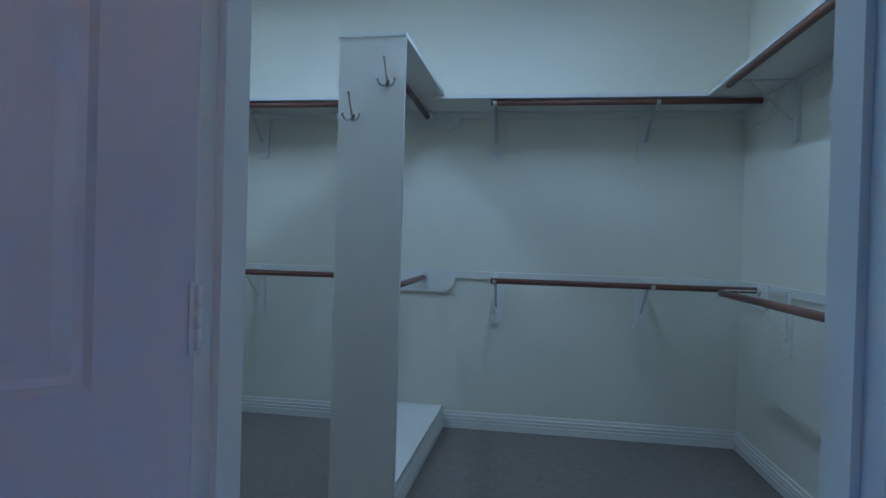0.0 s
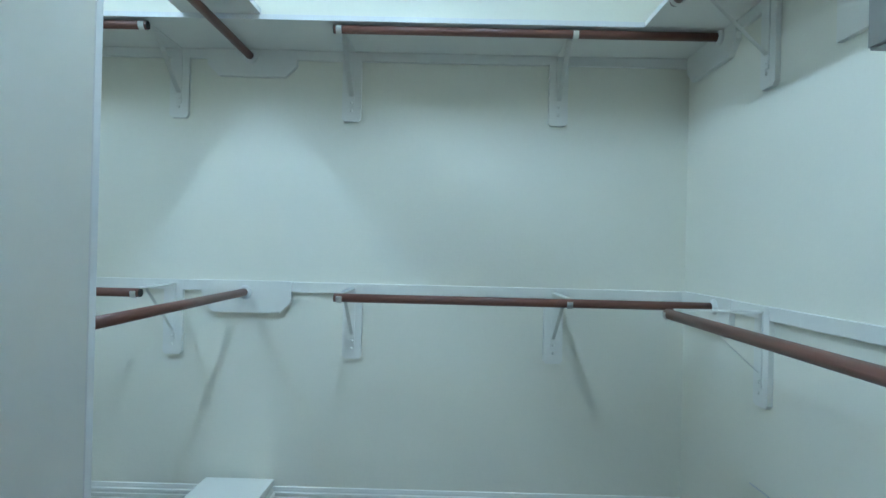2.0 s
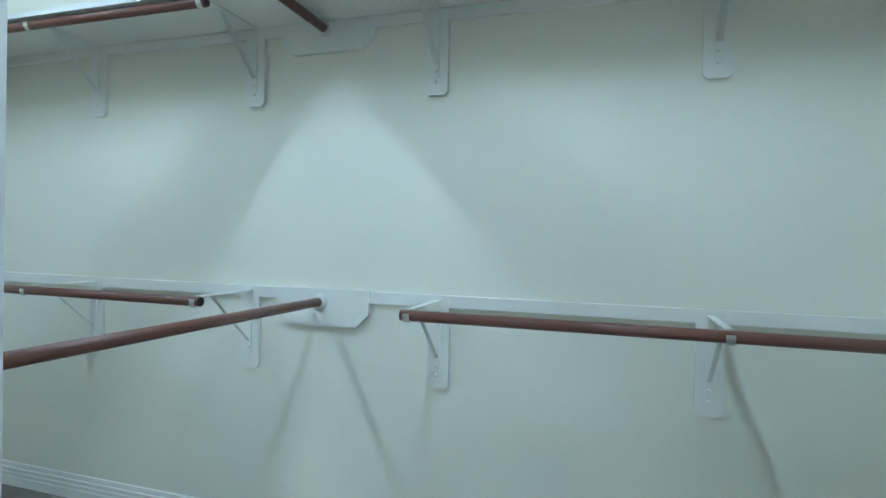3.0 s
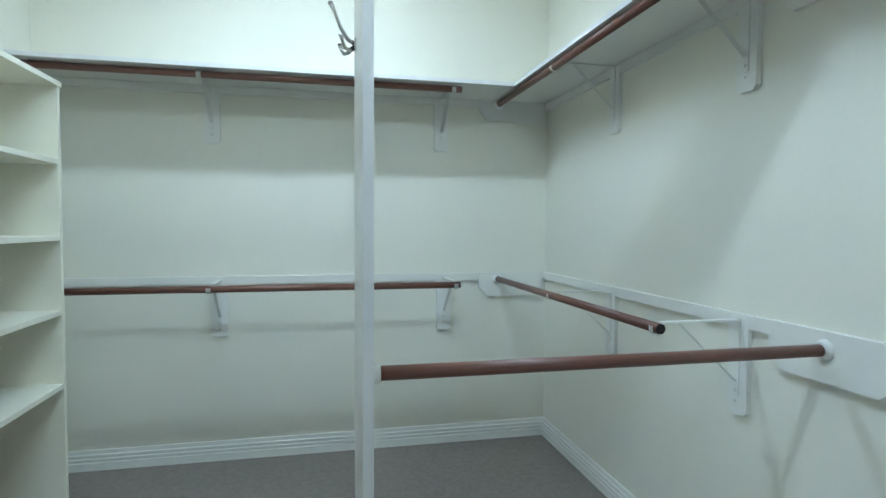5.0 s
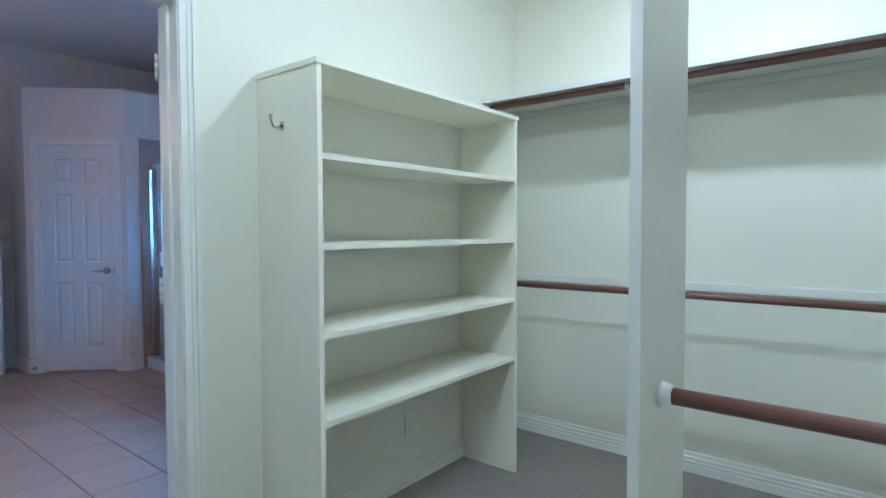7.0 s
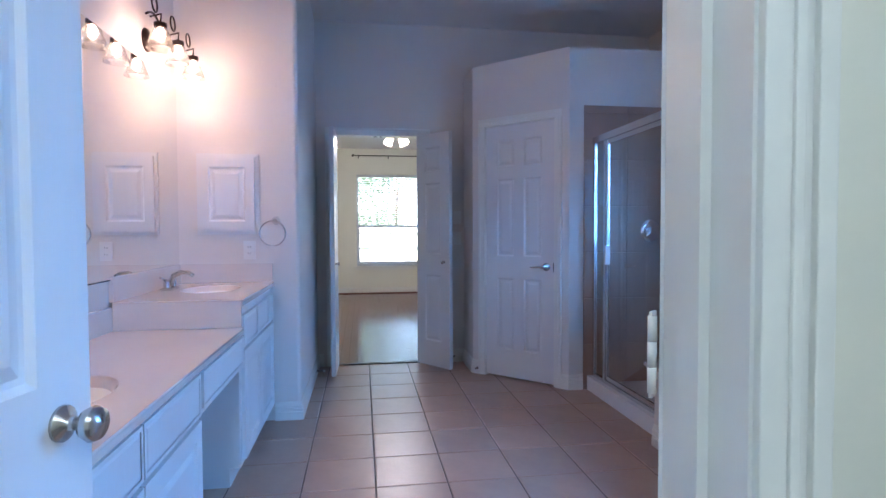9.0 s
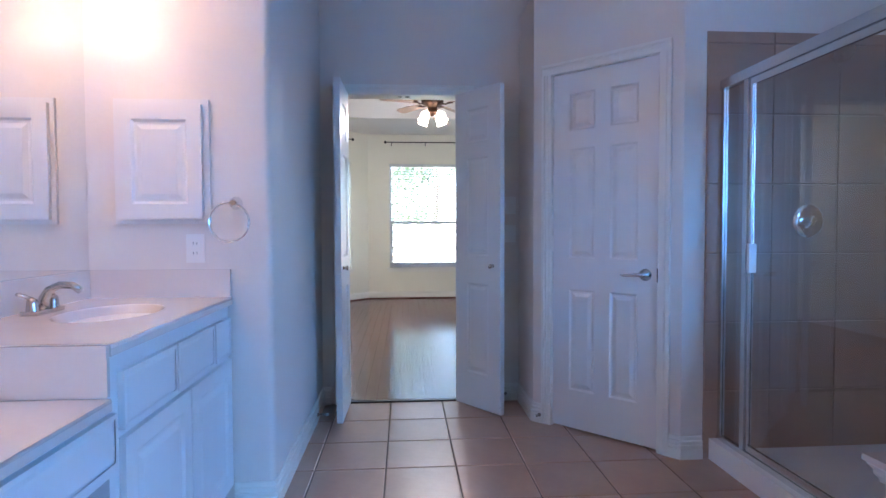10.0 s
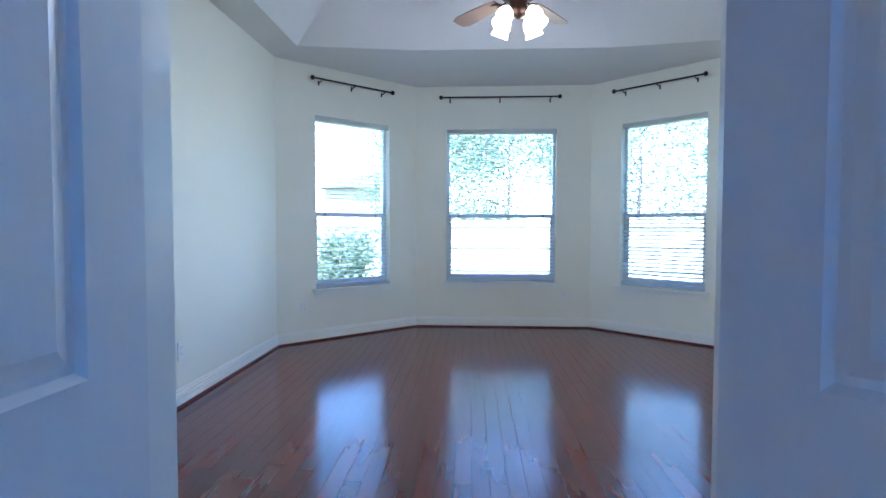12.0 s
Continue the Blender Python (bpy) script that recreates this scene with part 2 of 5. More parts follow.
def panelled(bm, w, h, t, panels, both=True, levels=((0, 0), (0.010, -0.008), (0.020, -0.008), (0.040, -0.002))):
    """A slab w wide (x), t thick (y) and h high with raised panels; panels are (x0, x1, z0, z1)."""
    xs = sorted({0, w, *[p[0] for p in panels], *[p[1] for p in panels]})
    zs = sorted({0, h, *[p[2] for p in panels], *[p[3] for p in panels]})
    for face in (0, 1) if both else (0,):
        def at(x, z, d):
            return bm.verts.new((x, (-d if face == 0 else t + d), z))
        for x0, x1 in zip(xs, xs[1:]):
            for z0, z1 in zip(zs, zs[1:]):
                cx, cz = (x0 + x1) / 2, (z0 + z1) / 2
                inside = any(p[0] < cx < p[1] and p[2] < cz < p[3] for p in panels)
                rings = [[at(x0 + i, z0 + i, d), at(x1 - i, z0 + i, d), at(x1 - i, z1 - i, d), at(x0 + i, z1 - i, d)] for i, d in (levels if inside else ((0, 0),))]
                for r, s in zip(rings, rings[1:]):
                    for k in range(4):
                        bm.faces.new((r[k], r[(k + 1) % 4], s[(k + 1) % 4], s[k]))
                bm.faces.new(rings[-1])
    for x0, x1, z0, z1 in ((0, 0, 0, h), (w, w, 0, h)):
        bm.faces.new([bm.verts.new(q) for q in ((x0, 0, z0), (x0, t, z0), (x0, t, z1), (x0, 0, z1))])
    for z in (0, h):
        bm.faces.new([bm.verts.new(q) for q in ((0, 0, z), (w, 0, z), (w, t, z), (0, t, z))])
    if not both:
        bm.faces.new([bm.verts.new(q) for q in ((0, t, 0), (w, t, 0), (w, t, h), (0, t, h))])
    bmesh.ops.remove_doubles(bm, verts=bm.verts, dist=0.0002)


BASE = ((0, 0), (0.016, 0), (0.016, 0.050), (0.0105, 0.053), (0.0105, 0.058), (0.0155, 0.061), (0.0155, 0.071), (0.0100, 0.074), (0.0100, 0.079), (0.0145, 0.082), (0.0145, 0.092), (0.0080, 0.096), (0.0080, 0.102), (0.0060, 0.114), (0, 0.116))


def baseboard(lines, label):
    bm = bmesh.new()
    for line in lines:
        sweep(bm, line, BASE)
    return structure("baseboard", bm, TRIM, label, "baseboard")


def casing(parent, x0, x1, top, m, z0=0.0):
    """Moulded door casing round an opening, on the plane y = 0 of m, standing out towards -y."""
    for name, size in (("casing_leg", (x0 - 0.060, x0, z0, top)), ("casing_leg", (x1, x1 + 0.060, z0, top)), ("casing_head", (x0 - 0.060, x1 + 0.060, top, top + 0.060))):
        a, b, c, d = size
        bm = bmesh.new()
        box(bm, a, b, -0.011, 0.0, c, d)
        if name == "casing_leg":
            q = a if a < x0 else b - 0.018
            box(bm, q, q + 0.018, -0.018, -0.010, c, d)
            box(bm, a + 0.026, a + 0.036, -0.015, -0.010, c, d)
        else:
            box(bm, a, b, -0.018, -0.010, d - 0.018, d)
            box(bm, a + 0.03, b - 0.03, -0.015, -0.010, c + 0.024, c + 0.034)
        bmesh.ops.transform(bm, matrix=m, verts=bm.verts)
        part(name, bm, TRIM, parent, "", 0.002)

# ---- the large structure ----
NY, SY, WX, EX = 3.463, 0.748, -2.48, 1.347
TOP, CTOP = 3.05, 2.89                     # ceilings of bathroom and closet
bm = bmesh.new()
wall(bm, (WX - 0.12, NY), (EX + 0.12, NY), 0.12, 0, CTOP)
structure("wall_north", bm, WALL, "cream painted closet wall with light orange-peel texture", "wall")
bm = bmesh.new()
wall(bm, (EX, SY), (EX, NY), -0.12, 0, CTOP)
structure("wall_east", bm, WALL, "cream painted closet wall beside the grey steel box", "wall")
bm = bmesh.new()
wall(bm, (WX, SY), (WX, NY), 0.12, 0, CTOP)
structure("wall_west", bm, WALL, "cream painted closet wall behind two hanging rods", "wall")
# the wall with the closet's double door: cream paint inside, warmer paint on the bathroom side
DX0, DX1, DH = -0.340, 0.448, 2.045
bm = bmesh.new()
wall(bm, (WX - 0.12, SY), (EX + 0.12, SY), -0.06, 0, CTOP, [(DX0 - 0.02 - WX + 0.12, DX1 + 0.02 - WX + 0.12, 0, DH + 0.02)])
structure("wall_south", bm, WALL, "cream painted closet wall with a double door opening", "wall")
bm = bmesh.new()
wall(bm, (-2.87, SY - 0.12), (EX + 0.12, SY - 0.12), 0.058, 0, TOP, [(DX0 - 0.02 + 2.87, DX1 + 0.02 + 2.87, 0, DH + 0.02)])
structure("wall_closet_front", bm, BATH_WALL, "warm white bathroom wall round the closet door", "wall")

MX, RY, CX, DY = 1.085, -2.435, 0.36, -3.80
bm = bmesh.new()
wall(bm, (MX, RY - 0.1), (MX, SY - 0.12), -0.12, 0, TOP)
structure("wall_mirror_side", bm, BATH_WALL, "warm white bathroom wall behind vanity and mirror", "wall")
bm = bmesh.new()
arc = [(CX + 0.025 - 0.025 * math.sin(k * math.pi / 12), RY - 0.025 + 0.025 * math.cos(k * math.pi / 12)) for k in range(7)]
prism(bm, [(MX + 0.12, RY), *arc, (CX, DY), (CX + 0.12, DY), (CX + 0.12, RY - 0.12), (MX + 0.12, RY - 0.12)], 0, TOP)
structure("wall_return", bm, BATH_WALL, "warm white return wall with a rounded corner beside the vanity", "wall")
BX0, BX1 = -0.585, 0.215
bm = bmesh.new()
wall(bm, (-2.89, DY), (1.72, DY), -0.12, 0, 3.2, [(BX0 - 0.02 + 2.89, BX1 + 0.02 + 2.89, 0, DH + 0.02)])
structure("wall_bedroom_door", bm, BATH_WALL, "warm white wall with the open bedroom double door", "wall")
BWX = -2.75
WIN_Y0, WIN_Y1, WIN_Z0, WIN_Z1 = -0.56, 0.50, 1.10, 2.22
bm = bmesh.new()
wall(bm, (BWX, DY), (BWX, SY - 0.12), 0.12, 0, TOP, [(WIN_Y0 - DY, WIN_Y1 - DY, WIN_Z0, WIN_Z1)])
structure("wall_bath_west", bm, BATH_WALL, "warm white bathroom wall with a window over the tub", "wall")

# the linen closet block with its diagonal door, lower than the ceiling
LA, LB = Vector((-0.957, -3.392)), Vector((-1.563, -2.778))
LW = (LB - LA).length
LH = 2.555
L0, L1 = 0.128, 0.742
bm = bmesh.new()
wall(bm, (LA.x, DY), (LA.x, LA.y), 0.09, 0, LH)
structure("wall_linen_side", bm, BATH_WALL, "warm white low wall beside the bedroom door", "wall")
bm = bmesh.new()
LIN = wall(bm, LA, LB, 0.09, 0, LH, [(L0 - 0.02, L1 + 0.02, 0, DH + 0.02)])
structure("wall_linen_diagonal", bm, BATH_WALL, "warm white low diagonal wall with a door", "wall")
bm = bmesh.new()
wall(bm, LB, (BWX, LB.y), 0.09, 0, LH)
structure("wall_linen_front", bm, BATH_WALL, "warm white low wall at the shower end", "wall")
bm = bmesh.new()
prism(bm, [(LA.x - 0.08, DY), (LA.x - 0.08, LA.y - 0.04), (LB.x - 0.04, LB.y - 0.08), (BWX, LB.y - 0.08), (BWX, DY)], LH - 0.06, LH - 0.002)
structure("ceiling_linen", bm, BATH_WALL, "warm white flat top over the linen closet", "ceiling")

bm = bmesh.new()
box(bm, WX - 0.12, EX + 0.12, SY - 0.06, NY + 0.12, CTOP, CTOP + 0.1)
structure("ceiling_closet", bm, CEILING, "white textured closet ceiling", "ceiling")
bm = bmesh.new()
box(bm, -2.89, EX + 0.12, DY, SY - 0.062, TOP - 0.02, TOP + 0.1)
structure("ceiling_bathroom", bm, CEILING, "off-white textured bathroom ceiling", "ceiling")

# bedroom with a bay of three windows
BYC, BYS = -9.47, -8.295
BL, BR, BWL, BWR = 0.415, -1.585, 1.640, -2.81
WZ0, WZ1 = 0.525, 2.272
bay_left = ((BL, BYC), (BWL, BYS))
bay_right = ((BWR, BYS), (BR, BYC))
side_len = (Vector(bay_left[1]) - Vector(bay_left[0])).length
SIDE0, SIDE1 = 0.37, 1.275
bm = bmesh.new()
CEN = wall(bm, (BR, BYC), (BL, BYC), -0.14, 0, 3.2, [(-1.194 - BR, 0.062 - BR, WZ0, WZ1)])
structure("wall_bay_centre", bm, WALL, "off-white bay wall with the middle window", "wall")
bm = bmesh.new()
LEFTB = wall(bm, *bay_left, -0.14, 0, 3.2, [(SIDE0, SIDE1, WZ0, WZ1)])
structure("wall_bay_left", bm, WALL, "off-white angled bay wall with a window and outlet", "wall")
bm = bmesh.new()
RIGHTB = wall(bm, *bay_right, -0.14, 0, 3.2, [(side_len - SIDE1, side_len - SIDE0, WZ0, WZ1)])
structure("wall_bay_right", bm, WALL, "off-white angled bay wall with a window", "wall")
bm = bmesh.new()
wall(bm, (BWL, BYS), (BWL, DY - 0.12), -0.12, 0, 3.2)
structure("wall_bedroom_left", bm, WALL, "off-white bedroom wall with an outlet", "wall")
bm = bmesh.new()
wall(bm, (BWR, BYS), (BWR, DY - 0.12), 0.12, 0, 3.2)
structure("wall_bedroom_right", bm, WALL, "off-white bedroom side wall", "wall")
# tray ceiling: low rim, sloped band, raised middle
bm = bmesh.new()
rim = [(BWL + 0.1, DY - 0.12), (BWL + 0.1, BYS - 0.05), (BL + 0.05, BYC - 0.1), (BR - 0.05, BYC - 0.1), (BWR - 0.1, BYS - 0.05), (BWR - 0.1, DY - 0.12)]
inner = [(BWL - 0.30, DY - 0.50), (BWL - 0.30, BYS + 0.25), (BL - 0.12, BYC + 1.25), (BR + 0.12, BYC + 1.25), (BWR + 0.30, BYS + 0.25), (BWR + 0.30, DY - 0.50)]
up = [((x - 0.0) * 0.80 + -0.585 * 0.20, y * 0.80 + -6.4 * 0.20) for x, y in inner]
rings = [[bm.verts.new((x, y, z)) for x, y in ring] for ring, z in ((rim, 2.76), (inner, 2.78), (up, 3.10))]
for r, s in zip(rings, rings[1:]):
    for k in range(6):
        bm.faces.new((r[k], r[(k + 1) % 6], s[(k + 1) % 6], s[k]))
bm.faces.new(rings[-1])
box(bm, BWR - 0.2, BWL + 0.2, BYC - 0.3, DY - 0.12, 3.15, 3.2)
structure("ceiling_bedroom", bm, CEILING, "off-white tray ceiling with sloped sides", "ceiling")

# floors
bm = bmesh.new()
box(bm, WX - 0.1, EX + 0.1, SY - 0.045, NY + 0.1, -0.1, 0.010)
structure("floor_carpet", bm, CARPET, "grey low loop-pile carpet in the closet", "carpet")
bm = bmesh.new()
box(bm, -2.86, EX + 0.1, DY - 0.02, SY - 0.046, -0.1, -0.004)
TILE_FLOOR = structure("floor_tiles", bm, GROUT, "terracotta beige square floor tiles with dark grout", "floor")
bm = bmesh.new()
prism(bm, [(BWL + 0.05, DY - 0.045), (BWL + 0.05, BYS - 0.05), (BL + 0.05, BYC - 0.05), (BR - 0.05, BYC - 0.05), (BWR - 0.05, BYS - 0.05), (BWR - 0.05, DY - 0.045)], -0.1, -0.004)
WOOD_FLOOR = structure("floor_wood", bm, WOOD_GAP, "dark glossy cherry plank floor in the bedroom", "floor")
bm = bmesh.new()
box(bm, BX0, BX1, DY - 0.05, DY - 0.012, -0.02, 0.008)
structure("trim_threshold", bm, DARK, "dark metal threshold strip in the doorway", "threshold", 0.003)

PEN_W0, PEN_E0, PEN_W1, PEN_E1 = -0.722, -0.442, -0.706, -0.410   # peninsula edges at the panel and at the north wall
baseboard([[(DX0 - 0.062, SY), (WX, SY), (WX, NY), (PEN_W1 + 0.01, NY)], [(PEN_E1 - 0.011, NY), (EX, NY), (EX, SY), (DX1 + 0.062, SY)]], "white moulded baseboard round the closet")
baseboard([[(0.52, RY), (CX, RY), (CX, DY), (BX1 + 0.09, DY)], [(BX0 - 0.065, DY), (LA.x, DY), tuple(LA), tuple(LA + (LB - LA) * ((L0 - 0.063) / LW))],
           [tuple(LA + (LB - LA) * ((L1 + 0.063) / LW)), tuple(LB), (-1.672, LB.y)], [(-1.62, SY - 0.12), (DX0 - 0.063, SY - 0.12)]], "white moulded baseboard in the bathroom")
baseboard([[(BX1 + 0.06, DY - 0.12), (BWL, DY - 0.12), (BWL, BYS), (BL, BYC), (BR, BYC), (BWR, BYS), (BWR, DY - 0.12), (BX0 - 0.06, DY - 0.12)]], "white moulded baseboard along the bay")
bm = bmesh.new()
sweep(bm, [(BWL, DY - 0.12), (BWL, BYS), (BL, BYC), (BR, BYC), (BWR, BYS), (BWR, DY - 0.12)], [(0.0165, 0.002), (0.031, 0.002), (0.030, 0.010), (0.025, 0.016), (0.0165, 0.018)])
structure("trim_shoe", bm, WOOD, "dark cherry shoe moulding under the bay baseboard", "trim")


def jamb(parent, x0, x1, top, y0, y1, m=None):
    for a, b, c, d, name in ((x0 - 0.02, x0, 0, top + 0.02, "jamb_leg"), (x1, x1 + 0.02, 0, top + 0.02, "jamb_leg"), (x0, x1, top, top + 0.02, "jamb_head")):
        bm = bmesh.new()
        box(bm, a, b, y0, y1, c, d)
        if m is not None:
            bmesh.ops.transform(bm, matrix=m, verts=bm.verts)
        part(name, bm, TRIM, parent, "", 0.0015)


frame_closet = thing("door_frame_closet", "white painted closet door frame with moulded casing", "door frame", kind="structure")
jamb(frame_closet, DX0, DX1, DH, SY - 0.123, SY + 0.003)
for b in ((DX0 + 0.0003, DX0 + 0.011), (DX1 - 0.011, DX1 - 0.0003)):
    bm = bmesh.new()
    box(bm, *b, SY - 0.082, SY - 0.048, 0.012, DH - 0.0115)
    part("stop_strip", bm, TRIM, frame_closet, "", 0.003)
bm = bmesh.new()
box(bm, DX0 + 0.0115, DX1 - 0.0115, SY - 0.082, SY - 0.048, DH - 0.011, DH - 0.0003)
part("stop_strip", bm, TRIM, frame_closet, "", 0.003)
casing(frame_closet, DX0 - 0.004, DX1 + 0.004, DH + 0.004, Matrix.Translation((0, SY, 0)) @ Matrix.Diagonal((1, -1, 1, 1)))
casing(frame_closet, DX0 - 0.004, DX1 + 0.004, DH + 0.004, Matrix.Translation((0, SY - 0.12, 0)))
frame_bed = thing("door_frame_bedroom", "white painted bedroom door frame with ball catches", "door frame", kind="structure")
jamb(frame_bed, BX0, BX1, DH, DY - 0.123, DY + 0.003)
casing(frame_bed, BX0 - 0.004, BX1 + 0.004, DH + 0.004, Matrix.Translation((0, DY, 0)) @ Matrix.Diagonal((1, -1, 1, 1)))
casing(frame_bed, BX0 - 0.004, BX1 + 0.004, DH + 0.004, Matrix.Translation((0, DY - 0.12, 0)))
for cx in (-0.21, -0.16):
    bm = bmesh.new()
    box(bm, cx - 0.014, cx + 0.014, DY - 0.06, DY - 0.03, DH - 0.003, DH + 0.001)
    lathe(bm, ((0.006, -0.006), (0.006, 0.0)), (cx, DY - 0.045, DH))
    part("ball_catch", bm, NICKEL, frame_bed, "small nickel ball catch")
frame_linen = thing("door_frame_linen", "white painted linen closet door frame with casing", "door frame", kind="structure")
FLIP = Matrix.Diagonal((1, -1, 1, 1))
jamb(frame_linen, L0, L1, DH, -0.003, 0.093, LIN)
casing(frame_linen, L0 - 0.004, L1 + 0.004, DH + 0.004, LIN)


# ---- doors ----
def small_knob(parent, x, y, z, side):
    bm = bmesh.new()
    turn = Matrix.Translation((x, y, z)) @ Matrix.Rotation(math.pi / 2 * side, 4, "X")
    lathe(bm, ((0.0, 0.0), (0.011, 0.0), (0.011, 0.003), (0.007, 0.007), (0.007, 0.014), (0.013, 0.019), (0.016, 0.026), (0.012, 0.032), (0.0, 0.034)), sides=18)
    bmesh.ops.transform(bm, matrix=turn, verts=bm.verts)
    part("knob", bm, NICKEL, parent, "small round satin nickel knob")


def knob(parent, x, y, z, side):
    bm = bmesh.new()
    turn = Matrix.Translation((x, y, z)) @ Matrix.Rotation(math.pi / 2 * side, 4, "X")
    lathe(bm, ((0.0, 0.0), (0.026, 0.0), (0.026, 0.005), (0.010, 0.010), (0.009, 0.026), (0.020, 0.034), (0.026, 0.046), (0.022, 0.056), (0.0, 0.060)), sides=18)
    bmesh.ops.transform(bm, matrix=turn, verts=bm.verts)
    part("knob", bm, NICKEL, parent, "round satin nickel knob")


def hinges(parent, x, y, heights):
    for z in heights:
        bm = bmesh.new()
        for k in range(3):
            tube(bm, [(x, y, z - 0.040 + k * 0.027), (x, y, z - 0.040 + k * 0.027 + 0.0262)], 0.0048, 10)
        box(bm, x - 0.004, x + 0.010, y - 0.001, y + 0.002, z - 0.045, z + 0.045)
        part("hinge", bm, TRIM, parent, "painted butt hinge")


def narrow_leaf(name, label, hinge, angle, mirror, group):
    """One leaf of a double door with a single column of three panels, hinged at its x = 0 edge; the front is y < 0."""
    w, t = (0.402 if group == "bedroom double door" else 0.382), 0.035
    ob = thing(name, label, "door", pose(hinge[0], hinge[1], 0.014, 0, 0, angle), group)
    f = Matrix.Diagonal((1, -1 if mirror else 1, 1, 1))
    bm = bmesh.new()
    panelled(bm, w, 2.03, t, [(0.105, w - 0.105, 0.22, 0.80), (0.105, w - 0.105, 0.98, 1.60), (0.105, w - 0.105, 1.70, 1.91)])
    bmesh.ops.transform(bm, matrix=f, verts=bm.verts)
    part("door_leaf", bm, DOOR, ob)
    for y, side in ((0.0, 1), (t, -1))[(1 if group == "bedroom double door" else 0):]:
        y2, s2 = (-y, -side) if mirror else (y, side)
        (small_knob if group == "bedroom double door" else knob)(ob, w - 0.062, y2, 0.918, s2)
    if angle != -100:
        hinges(ob, -0.004, -0.006 if not mirror else 0.006, (0.20, 1.06, 1.83))
    return ob


narrow_leaf("closet_door_leaf", "open narrow white panelled leaf of the closet double door", (DX0 + 0.002, SY - 0.128), -138, True, "closet double door")
narrow_leaf("closet_door_leaf", "open narrow white panelled closet leaf seen nearly edge-on", (DX1 - 0.002, SY - 0.128), -100, False, "closet double door")
narrow_leaf("bedroom_door_leaf", "open narrow white panelled leaf of the bedroom double door, turned wide", (BX0 + 0.033, DY + 0.010), 127, True, "bedroom double door")
narrow_leaf("bedroom_door_leaf", "open narrow white panelled leaf beside the corridor wall", (BX1 - 0.004, DY + 0.012), 88.7, False, "bedroom double door")

# linen door: six panels and a lever
lin = thing("door_linen", "closed white six-panel linen closet door with nickel lever", "door", LIN @ pose(L0 + 0.003, 0.004, 0.014))
w = L1 - L0 - 0.006
bm = bmesh.new()
cols = ((0.105, w / 2 - 0.045), (w / 2 + 0.045, w - 0.105))
panelled(bm, w, 2.028, 0.035, [(a, b, c, d) for a, b in cols for c, d in ((0.22, 0.80), (0.98, 1.60), (1.70, 1.91))])
part("door_leaf", bm, DOOR, lin)
bm = bmesh.new()
turn = Matrix.Translation((w - 0.062, 0, 0.905)) @ Matrix.Rotation(math.pi / 2, 4, "X")
lathe(bm, ((0, 0), (0.032, 0), (0.032, 0.006), (0.014, 0.012), (0.011, 0.045), (0, 0.047)), sides=20)
bmesh.ops.transform(bm, matrix=turn, verts=bm.verts)
tube(bm, [(w - 0.062, -0.042, 0.905), (w - 0.085, -0.048, 0.906), (w - 0.12, -0.050, 0.903), (w - 0.165, -0.047, 0.900), (w - 0.178, -0.044, 0.902)], [0.011, 0.010, 0.008, 0.007, 0.004], 10)
part("lever_handle", bm, NICKEL, lin, "satin nickel lever handle on a round rose")
bm = bmesh.new()
box(bm, w + 0.001, w + 0.004, -0.014, 0.02, 0.87, 0.94)
part("strike_plate", bm, DARK, lin, "dark latch plate at the door's edge")
hinges(lin, -0.004, -0.006, (0.20, 1.06, 1.83))
# rubber-tipped door stops at the foot of the corridor
for sx, sy, dx, dy in ((CX - 0.016, -3.45, -1, 0), (-0.985, -3.345, 0.7, 0.7), (-0.86, DY + 0.016, 0, 1)):
    stop = thing("door_stop", "small chrome spring door stop with a white tip", "door stop", pose(sx, sy, 0.05), "door stops")
    bm = bmesh.new()
    coil = [(dx * (0.008 + 0.045 * k / 40) + 0.006 * math.cos(k) * dy, dy * (0.008 + 0.045 * k / 40) - 0.006 * math.cos(k) * dx, 0.006 * math.sin(k)) for k in range(41)]
    tube(bm, coil, 0.0018, 5)
    tube(bm, [(0, 0, 0), (dx * 0.008, dy * 0.008, 0)], 0.011, 10)
    part("spring", bm, NICKEL, stop)
    bm = bmesh.new()
    tube(bm, [(dx * 0.052, dy * 0.052, 0), (dx * 0.066, dy * 0.066, 0)], 0.008, 10)
    part("tip", bm, PLASTIC, stop, "white rubber tip")

# ---- closet: shelves, cleats, rods and brackets ----
SZ, RU, RL = 2.030, 1.990, 0.971          # shelf top, upper and lower rod height
PEN_X0, PEN_X1 = -0.556, -0.556            # peninsula rod at the panel and at the wall
PEN_Y = 2.223                              # front of the hook panel
CL0, CL1 = 0.963, 1.007                    # lower cleat


def board(name, label, category, corners, z0, z1, edge=None, mat=TRIM, bevel=0.002, group=""):
    bm = bmesh.new()
    prism(bm, corners, z0, z1)
    ob = tagged(part(name, bm, mat, None, "", bevel), label, category, group)
    if edge:
        bm = bmesh.new()
        wall(bm, *edge, -0.0035, z0 - 0.001, z1)
        part("edge_strip", bm, DOOR, ob, "white front edge strip", 0.001)
    return ob


def rect(x0, x1, y0, y1):
    return [(x0, y0), (x1, y0), (x1, y1), (x0, y1)]


